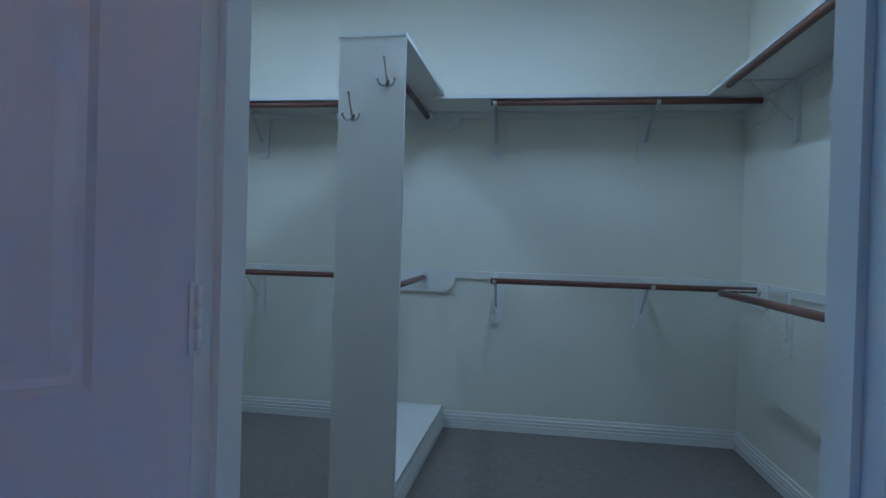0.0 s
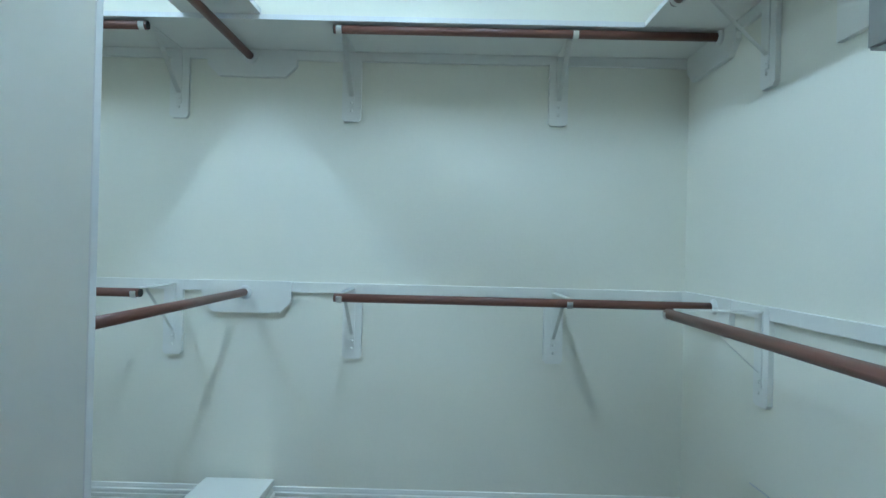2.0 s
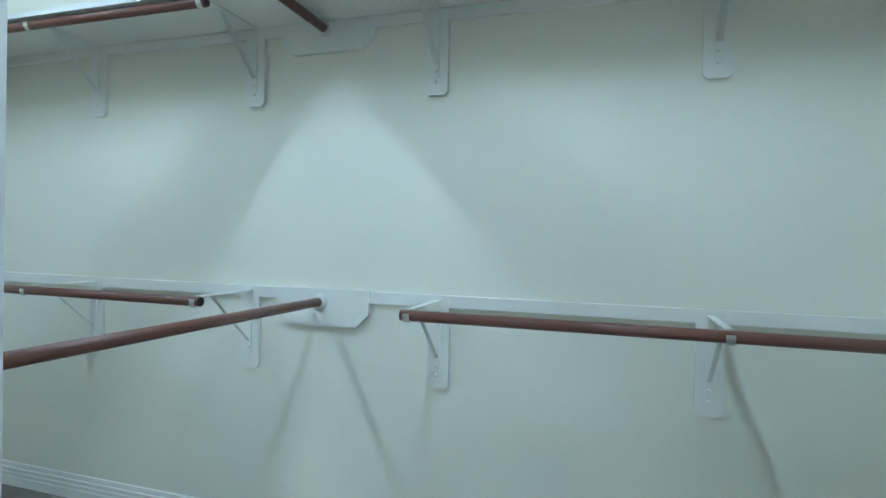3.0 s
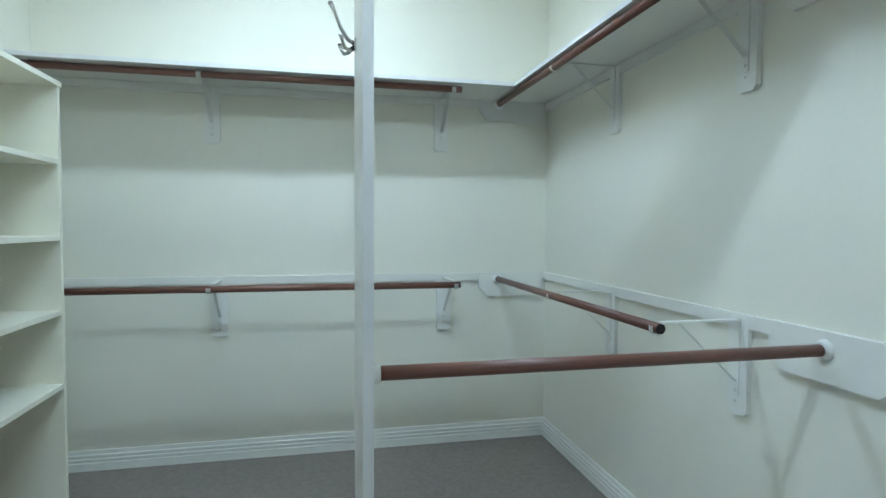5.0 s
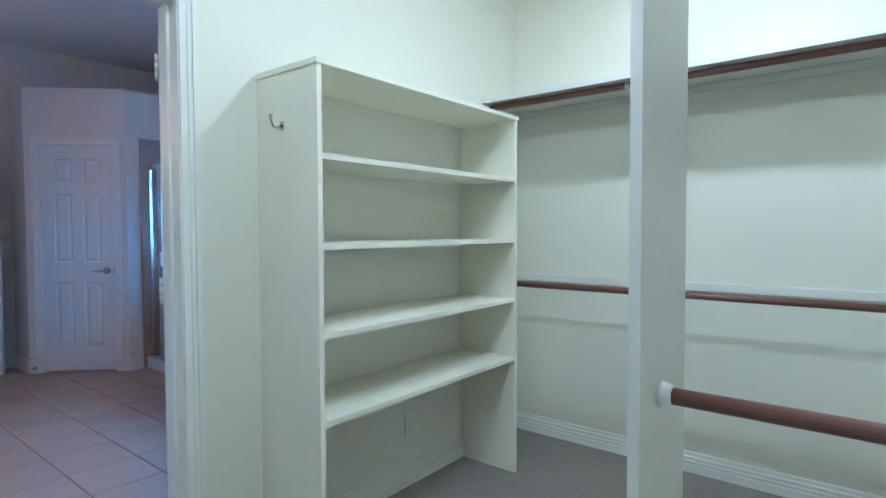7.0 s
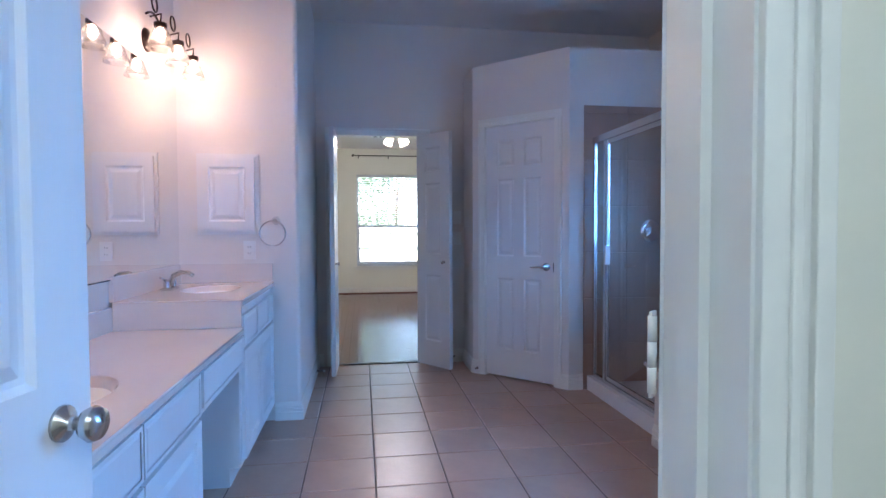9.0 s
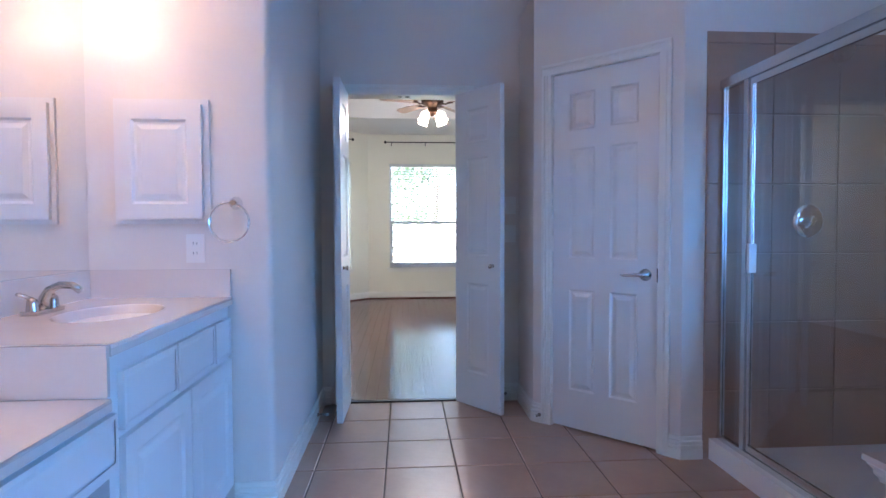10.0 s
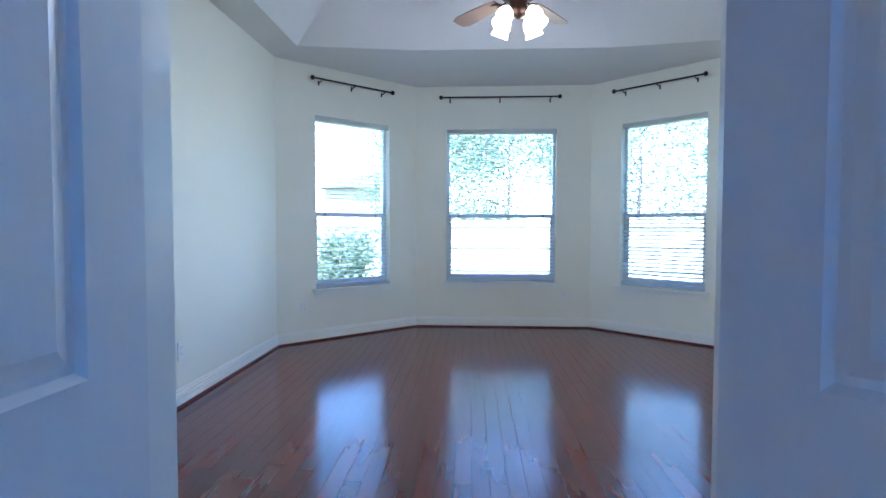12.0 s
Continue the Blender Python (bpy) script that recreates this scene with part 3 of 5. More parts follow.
DN, DW, DE = 0.335, 0.365, 0.315           # depths of the north, west and east shelves
board("closet_shelf", "long white painted upper closet shelf on brackets", "shelf", rect(WX, EX, NY - DN, NY), SZ - 0.019, SZ, ((WX + DW, NY - DN), (EX - DE, NY - DN)))
board("closet_shelf", "white painted upper shelf along the rods by the bookcase", "shelf", rect(WX, WX + DW, SY, NY - DN - 0.001), SZ - 0.019, SZ, ((WX + DW, SY), (WX + DW, NY - DN - 0.004)))
board("closet_shelf", "white painted upper shelf above the grey steel box", "shelf", rect(EX - DE, EX, SY, NY - DN - 0.001), SZ - 0.019, SZ, ((EX - DE, NY - DN - 0.004), (EX - DE, SY)))
board("closet_shelf", "white painted short shelf between hook panel and wall", "shelf", [(PEN_W0 - 0.004, PEN_Y - 0.004), (PEN_E0 + 0.002, PEN_Y - 0.004), (PEN_E1, NY - DN - 0.001), (PEN_W1, NY - DN - 0.001)], SZ + 0.0005, SZ + 0.0195, ((PEN_E0 + 0.002, PEN_Y - 0.004), (PEN_E1, NY - DN - 0.001)))


def cleat(a, b, z0, z1):
    """A flat rail on a wall from a to b, its face to the right of its way."""
    bm = bmesh.new()
    wall(bm, a, b, -0.016, z0, z1)
    return tagged(part("shelf_cleat", bm, TRIM, None, "", 0.002), "flat white painted rail fixed along the wall", "rail", "wall rails")


for z0, z1 in ((CL0, CL1), (SZ - 0.060, SZ - 0.020)):
    cleat((WX, NY), (PEN_X1, NY), z0, z1)
    cleat((PEN_X1, NY), (EX, NY), z0, z1)
    cleat((WX, SY), (WX, NY - 0.018), z0, z1)
    cleat((EX, NY - 0.018), (EX, 2.303 if z0 < 1.5 else 2.535), z0, z1)
    cleat((EX, 1.872), (EX, SY), z0, z1)


def rosette_board(m, w, z0, z1, off=0.0, zc=RL):
    """Backing board with cut lower corners and a round cup for a rod's end, on the plane y = 0, facing -y; off: the board's middle from the cup."""
    ob = thing("rod_end_board", "white backing board with cut corners and rod cup", "rod support", m, "rod end boards")
    bm = bmesh.new()
    c = 0.050
    outline = [(off + a, b) for a, b in ((-w / 2, z1), (-w / 2, z0 + c), (-w / 2 + c, z0), (w / 2 - c, z0), (w / 2, z0 + c), (w / 2, z1))]
    front = [bm.verts.new((x, -0.021, z)) for x, z in outline]
    back = [bm.verts.new((x, -0.0005, z)) for x, z in outline]
    bm.faces.new(front)
    bm.faces.new(back[::-1])
    for k in range(6):
        bm.faces.new((front[k], back[k], back[(k + 1) % 6], front[(k + 1) % 6]))
    part("backing", bm, TRIM, ob, "", 0.002)
    bm = bmesh.new()
    tube(bm, [(0, -0.020, zc), (0, -0.027, zc), (0, -0.036, zc)], [0.030, 0.028, 0.023], 18)
    part("rod_cup", bm, PLASTIC, ob, "round white rod cup")
    return ob


for z0, z1, zc in ((0.871, CL1 + 0.002, RL), (1.893, SZ - 0.0195, RU)):
    rosette_board(pose(PEN_X1, NY, 0), 0.388, z0, z1, 0.006, zc - 0.012)
    rosette_board(pose(WX, NY - 0.31, 0, 0, 0, 90), 0.400, z0, z1, 0.088, zc)
    rosette_board(pose(EX, NY - 0.31, 0, 0, 0, -90), 0.400, z0, z1, -0.088, zc)


def rod(a, b, z, label):
    bm = bmesh.new()
    length = (Vector(b) - Vector(a)).length
    tube(bm, [(0, 0, 0), (0, 0, length)], 0.0165, 20)
    ob = tagged(part("hanging_rod", bm, ROD), label, "hanging rod", "hanging rods")
    for z0 in (-0.0025, length):
        bm = bmesh.new()
        tube(bm, [(0, 0, z0), (0, 0, z0 + 0.0025)], 0.0160, 20)
        part("end_grain", bm, DARK, ob, "dark sawn rod end")
    ob.matrix_world = Matrix.Translation((*a, z)) @ (Vector((*b, 0)) - Vector((*a, 0))).to_track_quat("Z", "Y").to_matrix().to_4x4()
    return ob


def bracket(x, y, turn, z, label="white bent-steel shelf bracket with rod hook"):
    """Shelf-and-rod bracket on its backing board: the wall is y = 0, the rod 0.310 out towards -y at height z."""
    ob = thing("rod_bracket", label, "bracket", pose(x, y, 0, 0, 0, turn), "rod brackets")
    bm = bmesh.new()
    low = z - 0.282 if z > 1.5 else z - 0.289
    top = z + 0.018 if z > 1.5 else z + 0.03
    c = 0.012
    outline = [(-0.041, top), (-0.041, low + c), (-0.041 + c, low), (0.041 - c, low), (0.041, low + c), (0.041, top)]
    front = [bm.verts.new((a, -0.0175, b)) for a, b in outline]
    back = [bm.verts.new((a, -0.0005, b)) for a, b in outline]
    bm.faces.new(front)
    bm.faces.new(back[::-1])
    for k in range(6):
        bm.faces.new((front[k], back[k], back[(k + 1) % 6], front[(k + 1) % 6]))
    part("backing_board", bm, TRIM, ob, "", 0.002)
    zt = z + 0.019
    bm = bmesh.new()
    box(bm, -0.011, 0.011, -0.022, -0.018, low + 0.06, zt)
    box(bm, -0.011, 0.011, -0.298, -0.018, zt - 0.004, zt)
    plate = part("plate", bm, TRIM, ob, "", 0.001)
    bm = bmesh.new()
    half = 0.010 if z > 1.5 else 0.007
    line = [(-0.0205, low + 0.072), (-0.0205, low + 0.105), (-0.215 if z > 1.5 else -0.235, zt - 0.007), (-0.262, zt - 0.0045)]
    strips = [[bm.verts.new((half * k, b, d)) for k in (-1, 1)] for b, d in line]
    faces = [bm.faces.new((r[0], r[1], t[1], t[0])) for r, t in zip(strips, strips[1:])]
    bmesh.ops.solidify(bm, geom=faces, thickness=0.0035)
    part("brace", bm, TRIM, ob)
    bm = bmesh.new()
    arc = [(0, -0.310 + 0.021 * math.cos(radians(q)), z + 0.021 * math.sin(radians(q))) for q in range(40, -215, -15)]
    arc.insert(0, (0, -0.283, zt - 0.004))
    half = 0.011
    rings = []
    for p, q in zip(arc, arc[1:] + [arc[-1]]):
        rings.append([bm.verts.new((-half, p[1], p[2])), bm.verts.new((half, p[1], p[2]))])
    faces = [bm.faces.new((r[0], r[1], s[1], s[0])) for r, s in zip(rings, rings[1:])]
    bmesh.ops.solidify(bm, geom=faces, thickness=0.003)
    part("hook", bm, TRIM, ob, "bent steel rod hook")
    for dz in (0.075, 0.11):
        bm = bmesh.new()
        lathe(bm, ((0, 0), (0.006, 0), (0.005, 0.003), (0, 0.004)), sides=8)
        bmesh.ops.transform(bm, matrix=Matrix.Translation((0.0, -0.022, low + dz - 0.03)) @ Matrix.Rotation(math.pi / 2, 4, "X"), verts=bm.verts)
        part("screw", bm, TRIM, plate)
    return ob


RO = 0.31
for z, word, xs, ys, xa, xb in ((RU, "upper", (-0.116, 0.778, -0.865, -1.670), (1.581, 2.812), -0.135, -0.848), (RL, "lower", (-0.090, 0.779, -0.869, -1.670), (1.612, 2.830), -0.110, -0.850)):
    for x in xs:
        bracket(x, NY, 0, z)
    for y in ys:
        bracket(WX, y, 90, z)
    for y in (2.845, 1.710):
        bracket(EX, y, -90, z)
    rod((xa, NY - RO), (EX - 0.026, NY - RO), z, word + " red-brown stained wooden hanging rod")
    rod((WX + 0.026, NY - RO), (xb, NY - RO), z, word + " red-brown stained wooden rod beyond the hook panel")
    rod((WX + RO, SY + 0.02), (WX + RO, 2.852), z, word + " red-brown stained wooden rod behind the bookcase")
    rod((EX - RO, SY + 0.02), (EX - RO, 2.868), z, word + " red-brown stained wooden rod by the white access panel")
    z -= 0.012
    rod((PEN_X0, PEN_Y + 0.044), (PEN_X1, NY - 0.024), z, word + " red-brown stained wooden rod from panel to wall")
    cup = thing("rod_socket", "white plastic rod socket on the hook panel", "rod support", pose(PEN_X0, PEN_Y + 0.0222, z), "rod sockets")
    bm = bmesh.new()
    tube(bm, [(0, 0, 0), (0, 0.006, 0), (0.001, 0.024, 0)], [0.026, 0.025, 0.021], 18)
    part("rod_cup", bm, PLASTIC, cup)

# hook panel, plinth and its moulding
bm = bmesh.new()
box(bm, PEN_W0, PEN_E0, PEN_Y, PEN_Y + 0.021, 0.010, SZ)
panel = tagged(part("hook_panel", bm, TRIM, None, "", 0.002), "tall white upright panel with two coat hooks", "panel")
bm = bmesh.new()
box(bm, PEN_E0 + 0.0002, PEN_E0 + 0.004, PEN_Y - 0.0005, PEN_Y + 0.0215, 0.010, SZ)
part("edge_strip", bm, DOOR, panel, "white edge strip", 0.001)
bm = bmesh.new()
prism(bm, [(PEN_W0 + 0.01, PEN_Y + 0.022), (PEN_E0 - 0.012, PEN_Y + 0.022), (PEN_E1 - 0.012, NY - 0.001), (PEN_W1 + 0.01, NY - 0.001)], 0.010, 0.134)
plinth = tagged(part("plinth", bm, TRIM, None, "", 0.002), "low white plinth shelf behind the hook panel", "plinth")
bm = bmesh.new()
prism(bm, [(PEN_W0, PEN_Y + 0.022), (PEN_E0, PEN_Y + 0.022), (PEN_E1, NY - 0.018), (PEN_W1, NY - 0.018)], 0.135, 0.153)
part("top_board", bm, TRIM, plinth, "", 0.002)
bm = bmesh.new()
sweep(bm, [(PEN_E0 - 0.011, PEN_Y + 0.0225), (PEN_E1 - 0.011, NY - 0.017)], BASE)
part("moulding", bm, TRIM, plinth, "stepped base moulding")


def coat_hook(m, label, group="coat hooks"):
    """Double coat hook with a tall upper arm; the wall is y = 0, facing -y."""
    ob = thing("coat_hook", label, "coat hook", m, group)
    bm = bmesh.new()
    box(bm, -0.010, 0.010, -0.004, 0, -0.016, 0.016)
    bmesh.ops.bevel(bm, geom=bm.edges[:], offset=0.0015, segments=1, affect="EDGES")
    part("base_plate", bm, NICKEL, ob)
    bm = bmesh.new()
    tube(bm, [(0, -0.004, 0.004), (0, -0.018, 0.012), (-0.002, -0.035, 0.040), (-0.004, -0.048, 0.075), (-0.005, -0.058, 0.095)], [0.005, 0.005, 0.004, 0.004, 0.006], 10)
    part("upper_arm", bm, NICKEL, ob)
    for s in (-1, 1):
        bm = bmesh.new()
        tube(bm, [(0, -0.004, -0.004), (0.010 * s, -0.016, -0.014), (0.024 * s, -0.026, -0.014), (0.034 * s, -0.032, -0.002), (0.037 * s, -0.035, 0.012)], [0.005, 0.0045, 0.004, 0.004, 0.006], 10)
        part("lower_arm", bm, NICKEL, ob)
    return ob


coat_hook(pose(-0.656, PEN_Y, 1.694), "nickel double coat hook, the lower of two on the panel")
coat_hook(pose(-0.510, PEN_Y, 1.836), "nickel double coat hook, the higher of two on the panel")

# bookcase
X0, X1, YF, BT = -1.917, -0.636, 1.098, 1.860
case = thing("bookcase", "empty white built-in bookcase with four shelves", "bookcase", pose(X0, SY, 0.010))
W_, D_ = X1 - X0, YF - SY
for name, b in (("side_panel", (0, 0.020, 0.001, D_, 0, BT - 0.031)), ("side_panel", (W_ - 0.020, W_, 0.001, D_, 0, BT - 0.031)), ("top_board", (-0.006, W_ + 0.006, 0.001, D_ + 0.006, BT - 0.030, BT - 0.010)),
                *[("shelf", (0.0205, W_ - 0.0205, 0.001, D_ - 0.002, z - 0.030, z - 0.010)) for z in (1.544, 1.234, 0.927, 0.621)]):
    bm = bmesh.new()
    box(bm, *b)
    part(name, bm, SHELF_BOUNCE_PAINT, case, "", 0.002)
hk = thing("coat_hook", "small nickel coat hook on the bookcase side", "coat hook", pose(X1, 0.904, 1.655, 0, 0, 90), "coat hooks")
bm = bmesh.new()
box(bm, -0.010, 0.010, -0.004, 0, -0.014, 0.014)
part("base_plate", bm, NICKEL, hk)
bm = bmesh.new()
tube(bm, [(0, -0.004, 0.0), (0, -0.020, -0.012), (0, -0.036, -0.008), (0, -0.046, 0.010), (0, -0.048, 0.030)], [0.005, 0.005, 0.0045, 0.005, 0.007], 10)
part("arm", bm, NICKEL, hk)

# steel box, its backing board, junction box and access panel on the east wall
bm = bmesh.new()
box(bm, EX - 0.017, EX - 0.0005, 1.955, 2.532, 1.735, 2.010)
tagged(part("backing_board", bm, TRIM, None, "", 0.002), "white backing board behind the grey steel box", "board")
sb = thing("electrical_box", "grey steel wall box with locked door and paper label", "electrical box", pose(EX - 0.017, 1.969, 1.633))
bm = bmesh.new()
box(bm, -0.076, 0, 0, 0.344, 0, 0.374)
part("body", bm, GREY_METAL, sb, "", 0.003)
bm = bmesh.new()
box(bm, -0.084, -0.0765, 0.004, 0.340, 0.004, 0.370)
box_door = part("door", bm, GREY_METAL, sb, "", 0.003)
bm = bmesh.new()
tube(bm, [(-0.084, 0.030, 0.185), (-0.092, 0.030, 0.185)], [0.012, 0.010], 16)
box(bm, -0.095, -0.091, 0.027, 0.033, 0.177, 0.193)
part("lock", bm, CHROME, box_door, "small chrome key lock")
for z0, z1 in ((0.190, 0.292), (0.326, 0.362)):
    bm = bmesh.new()
    box(bm, -0.052, -0.008, -0.0012, 0, z0, z1)
    part("label", bm, PAPER, sb, "pale printed paper label")
for k in range(9):
    bm = bmesh.new()
    box(bm, -0.048, -0.016 - 0.008 * (k % 3), -0.0018, -0.0012, 0.200 + k * 0.010, 0.204 + k * 0.010)
    part("text_bar", bm, GREY_INK, sb)
for z in (0.020, 0.085, 0.115):
    bm = bmesh.new()
    tube(bm, [(-0.066, 0, z), (-0.066, -0.003, z)], 0.004, 8)
    part("screw", bm, DARK, sb)
jb = thing("junction_box", "small ivory plastic junction box on the wall", "junction box", pose(EX, 1.905, 1.694))
bm = bmesh.new()
box(bm, -0.045, 0, 0, 0.060, 0, 0.060)
part("body", bm, PLASTIC, jb, "", 0.003)
bm = bmesh.new()
tube(bm, [(-0.028, 0, 0.034), (-0.028, -0.002, 0.034)], 0.005, 10)
part("screw", bm, DARK, jb)
ap = thing("access_panel", "white enamelled access panel screwed to the wall", "access panel", pose(EX, 1.890, 0.947))
bm = bmesh.new()
box(bm, -0.016, -0.0005, 0, 0.408, 0, 0.678)
front = part("plate", bm, PLATE, ap, "", 0.006)
for y, z in ((0.025, 0.030), (0.383, 0.025), (0.025, 0.650), (0.383, 0.655)):
    bm = bmesh.new()
    tube(bm, [(-0.016, y, z), (-0.019, y, z)], 0.006, 10)
    part("screw", bm, DARK, front)
bm = bmesh.new()
ly, lz = 0.345, 0.582
for tri in (((0, 0), (0.020, 0), (0.012, 0.014)), ((-0.022, 0), (-0.006, 0), (-0.016, 0.014)), ((-0.018, 0.016), (0.010, 0.016), (-0.002, 0.040))):
    bm.faces.new([bm.verts.new((-0.0168, ly - a, lz + b)) for a, b in tri])
part("emblem", bm, NAVY, front, "navy triangular emblem")
for a, b, z, h in ((0.026, 0.060, 0.016, 0.012), (0.024, 0.105, 0.004, 0.003), (0.030, 0.098, -0.004, 0.003), (0.0, 0.070, -0.016, 0.003)):
    bm = bmesh.new()
    box(bm, -0.0170, -0.0161, ly - b, ly - a, lz + z, lz + z + h)
    part("text_bar", bm, GREY_INK, front)
bm = bmesh.new()
box(bm, EX - 0.0022, EX - 0.0003, 2.618, 2.921, 0.404, 0.4085)
tagged(part("wall_scratch", bm, PLATE), "thin pale scuff line on the closet wall", "scuff")

for lx, ly in CLOSET_LAMPS:
    cl = thing("strip_light", "long lit fluorescent strip light on the closet ceiling", "ceiling light", pose(lx, ly, CTOP), "closet strip lights")
    bm = bmesh.new()
    box(bm, -0.060, 0.060, -0.610, 0.610, -0.032, -0.0005)
    part("base", bm, TRIM, cl, "", 0.004)
    bm = bmesh.new()
    for k in range(2):
        tube(bm, [(-0.022 + 0.044 * k, -0.595, -0.050), (-0.022 + 0.044 * k, 0.595, -0.050)], 0.0128, 12)
    part("tube_lamp", bm, DOME, cl, "lit fluorescent tubes")
    for y in (-0.602, 0.602):
        bm = bmesh.new()
        box(bm, -0.045, 0.045, y - 0.006, y + 0.006, -0.068, -0.0325)
        part("socket", bm, PLASTIC, cl)

# ---- bathroom: vanity ----
HY0, HY1, HX, HZ = RY, -1.485, 0.513, 0.888
LX, LZ, LY1 = 0.506, 0.762, SY - 0.125


def counter(name, label, x0, x1, y0, y1, z, sink, splash):
    ob = thing(name, label, "countertop")
    bm = bmesh.new()
    n = 28
    cx, cy, rx, ry = sink
    ring = [[bm.verts.new((cx + k * rx * math.cos(a), cy + k * ry * math.sin(a), z - d)) for a in [i * math.tau / n for i in range(n)]] for k, d in ((1.0, 0.0), (0.96, 0.006), (0.86, 0.045), (0.62, 0.095), (0.25, 0.118), (0.06, 0.121))]
    for r, s in zip(ring, ring[1:]):
        for i in range(n):
            f = bm.faces.new((r[i], r[(i + 1) % n], s[(i + 1) % n], s[i]))
            f.smooth = True
    bm.faces.new(ring[-1])

    def rim(i):
        a = i * math.tau / n
        c, s = math.cos(a), math.sin(a)
        tx = ((x1 if c > 0 else x0) - cx) / c if abs(c) > 1e-6 else 1e9
        ty = ((y1 if s > 0 else y0) - cy) / s if abs(s) > 1e-6 else 1e9
        q = min(abs(tx), abs(ty))
        return (cx + q * c, cy + q * s)
    pts = [rim(i) for i in range(n)]
    outer = [bm.verts.new((px, py, z)) for px, py in pts]
    for i in range(n):
        j = (i + 1) % n
        px, py = pts[i]
        qx, qy = pts[j]
        same = abs(px - qx) < 1e-5 or abs(py - qy) < 1e-5
        if same:
            bm.faces.new((ring[0][i], outer[i], outer[j], ring[0][j]))
        else:
            corner = bm.verts.new((px if abs(px - x0) < 1e-5 or abs(px - x1) < 1e-5 else qx, py if abs(py - y0) < 1e-5 or abs(py - y1) < 1e-5 else qy, z))
            bm.faces.new((ring[0][i], outer[i], corner, outer[j], ring[0][j]))
    part("basin_top", bm, MARBLE, ob)
    bm = bmesh.new()
    tube(bm, [(x0 + 0.008, y0, z - 0.008), (x0 + 0.008, y1, z - 0.008)], 0.0079, 12)
    box(bm, x0 + 0.0005, x0 + 0.012, y0, y1, z - 0.030, z - 0.008)
    part("front_edge", bm, MARBLE, ob)
    bm = bmesh.new()
    box(bm, x1 - 0.020, x1 - 0.001, y0, y1, z + 0.0005, z + splash)
    part("backsplash", bm, MARBLE, ob, "", 0.004)
    bm = bmesh.new()
    lathe(bm, ((0, 0.002), (0.016, 0.002), (0.022, 0.0)), (cx, cy, z - 0.119), 14)
    part("drain", bm, CHROME, ob, "chrome drain")
    return ob


hc = counter("countertop", "pinkish cultured marble vanity top with an integral basin, raised part", HX, MX, HY0 + 0.021, HY1, HZ, (0.785, -2.02, 0.15, 0.21), 0.112)
bm = bmesh.new()
box(bm, HX + 0.01, MX - 0.001, HY0 + 0.001, HY0 + 0.020, HZ - 0.02, HZ + 0.112)
part("side_splash", bm, MARBLE, hc, "", 0.004)
bm = bmesh.new()
box(bm, HX + 0.004, MX - 0.021, HY1 + 0.001, HY1 + 0.014, LZ + 0.001, HZ - 0.001)
part("step_face", bm, MARBLE, hc, "", 0.003)
counter("countertop", "long pinkish cultured marble vanity top with a basin, lower part", LX, MX, HY1 + 0.015, LY1, LZ, (0.80, -0.46, 0.15, 0.21), 0.105)


def cabinet(name, label, x0, x1, y0, y1, z0, z1, fronts):
    """Vanity box whose front is the plane x = x0; fronts: kind, y0, y1, z0, z1."""
    ob = thing(name, label, "cabinet")
    bm = bmesh.new()
    box(bm, x0, x1, y0, y1, z0 + 0.09, z1)
    box(bm, x0 + 0.05, x1, y0, y1, z0, z0 + 0.0895)
    part("body", bm, DOOR, ob)
    for kind, a, b, c, d in fronts:
        bm = bmesh.new()
        w_, h_ = b - a, d - c
        if kind == "door":
            panelled(bm, w_, h_, 0.018, [(0.055, w_ - 0.055, 0.055, h_ - 0.055)], False)
        else:
            panelled(bm, w_, h_, 0.018, [(0.012, w_ - 0.012, 0.012, h_ - 0.012)], False, ((0, -0.003), (0.010, 0.0)))
        bmesh.ops.transform(bm, matrix=Matrix.Translation((x0 - 0.0185, b, c)) @ Matrix.Rotation(-math.pi / 2, 4, "Z"), verts=bm.verts)
        part("door" if kind == "door" else "drawer_front", bm, DOOR, ob)
    return ob


CF = 0.540
cabinet("vanity_cabinet", "white raised-panel vanity cabinet under the higher basin", CF, MX - 0.002, HY0 + 0.002, HY1 - 0.03, 0, HZ - 0.031,
        [("drawer", -1.885, -1.560, 0.655, 0.805), ("drawer", -2.225, -1.895, 0.655, 0.805), ("drawer", -2.415, -2.240, 0.655, 0.805), ("door", -1.985, -1.560, 0.115, 0.635), ("door", -2.415, -1.995, 0.115, 0.635)])
cabinet("vanity_cabinet", "white vanity cabinet under the lower basin", LX + 0.03, MX - 0.002, -0.835, LY1, 0, LZ - 0.031,
        [("drawer", -0.825, -0.33, 0.570, 0.715), ("drawer", -0.32, 0.17, 0.570, 0.715), ("drawer", 0.18, 0.635, 0.570, 0.715), ("door", -0.825, -0.33, 0.115, 0.555), ("door", -0.32, 0.17, 0.115, 0.555), ("door", 0.18, 0.635, 0.115, 0.555)])
kd = thing("knee_drawer", "white drawer front spanning the vanity knee space", "drawer")
bm = bmesh.new()
box(bm, LX + 0.03, LX + 0.42, -1.532, -0.837, 0.555, LZ - 0.031)
part("apron", bm, DOOR, kd)
bm = bmesh.new()
panelled(bm, 0.655, 0.130, 0.018, [(0.012, 0.643, 0.012, 0.118)], False, ((0, -0.003), (0.010, 0.0)))
bmesh.ops.transform(bm, matrix=Matrix.Translation((LX + 0.0115, -0.862, 0.583)) @ Matrix.Rotation(-math.pi / 2, 4, "Z"), verts=bm.verts)
part("drawer_front", bm, DOOR, kd)


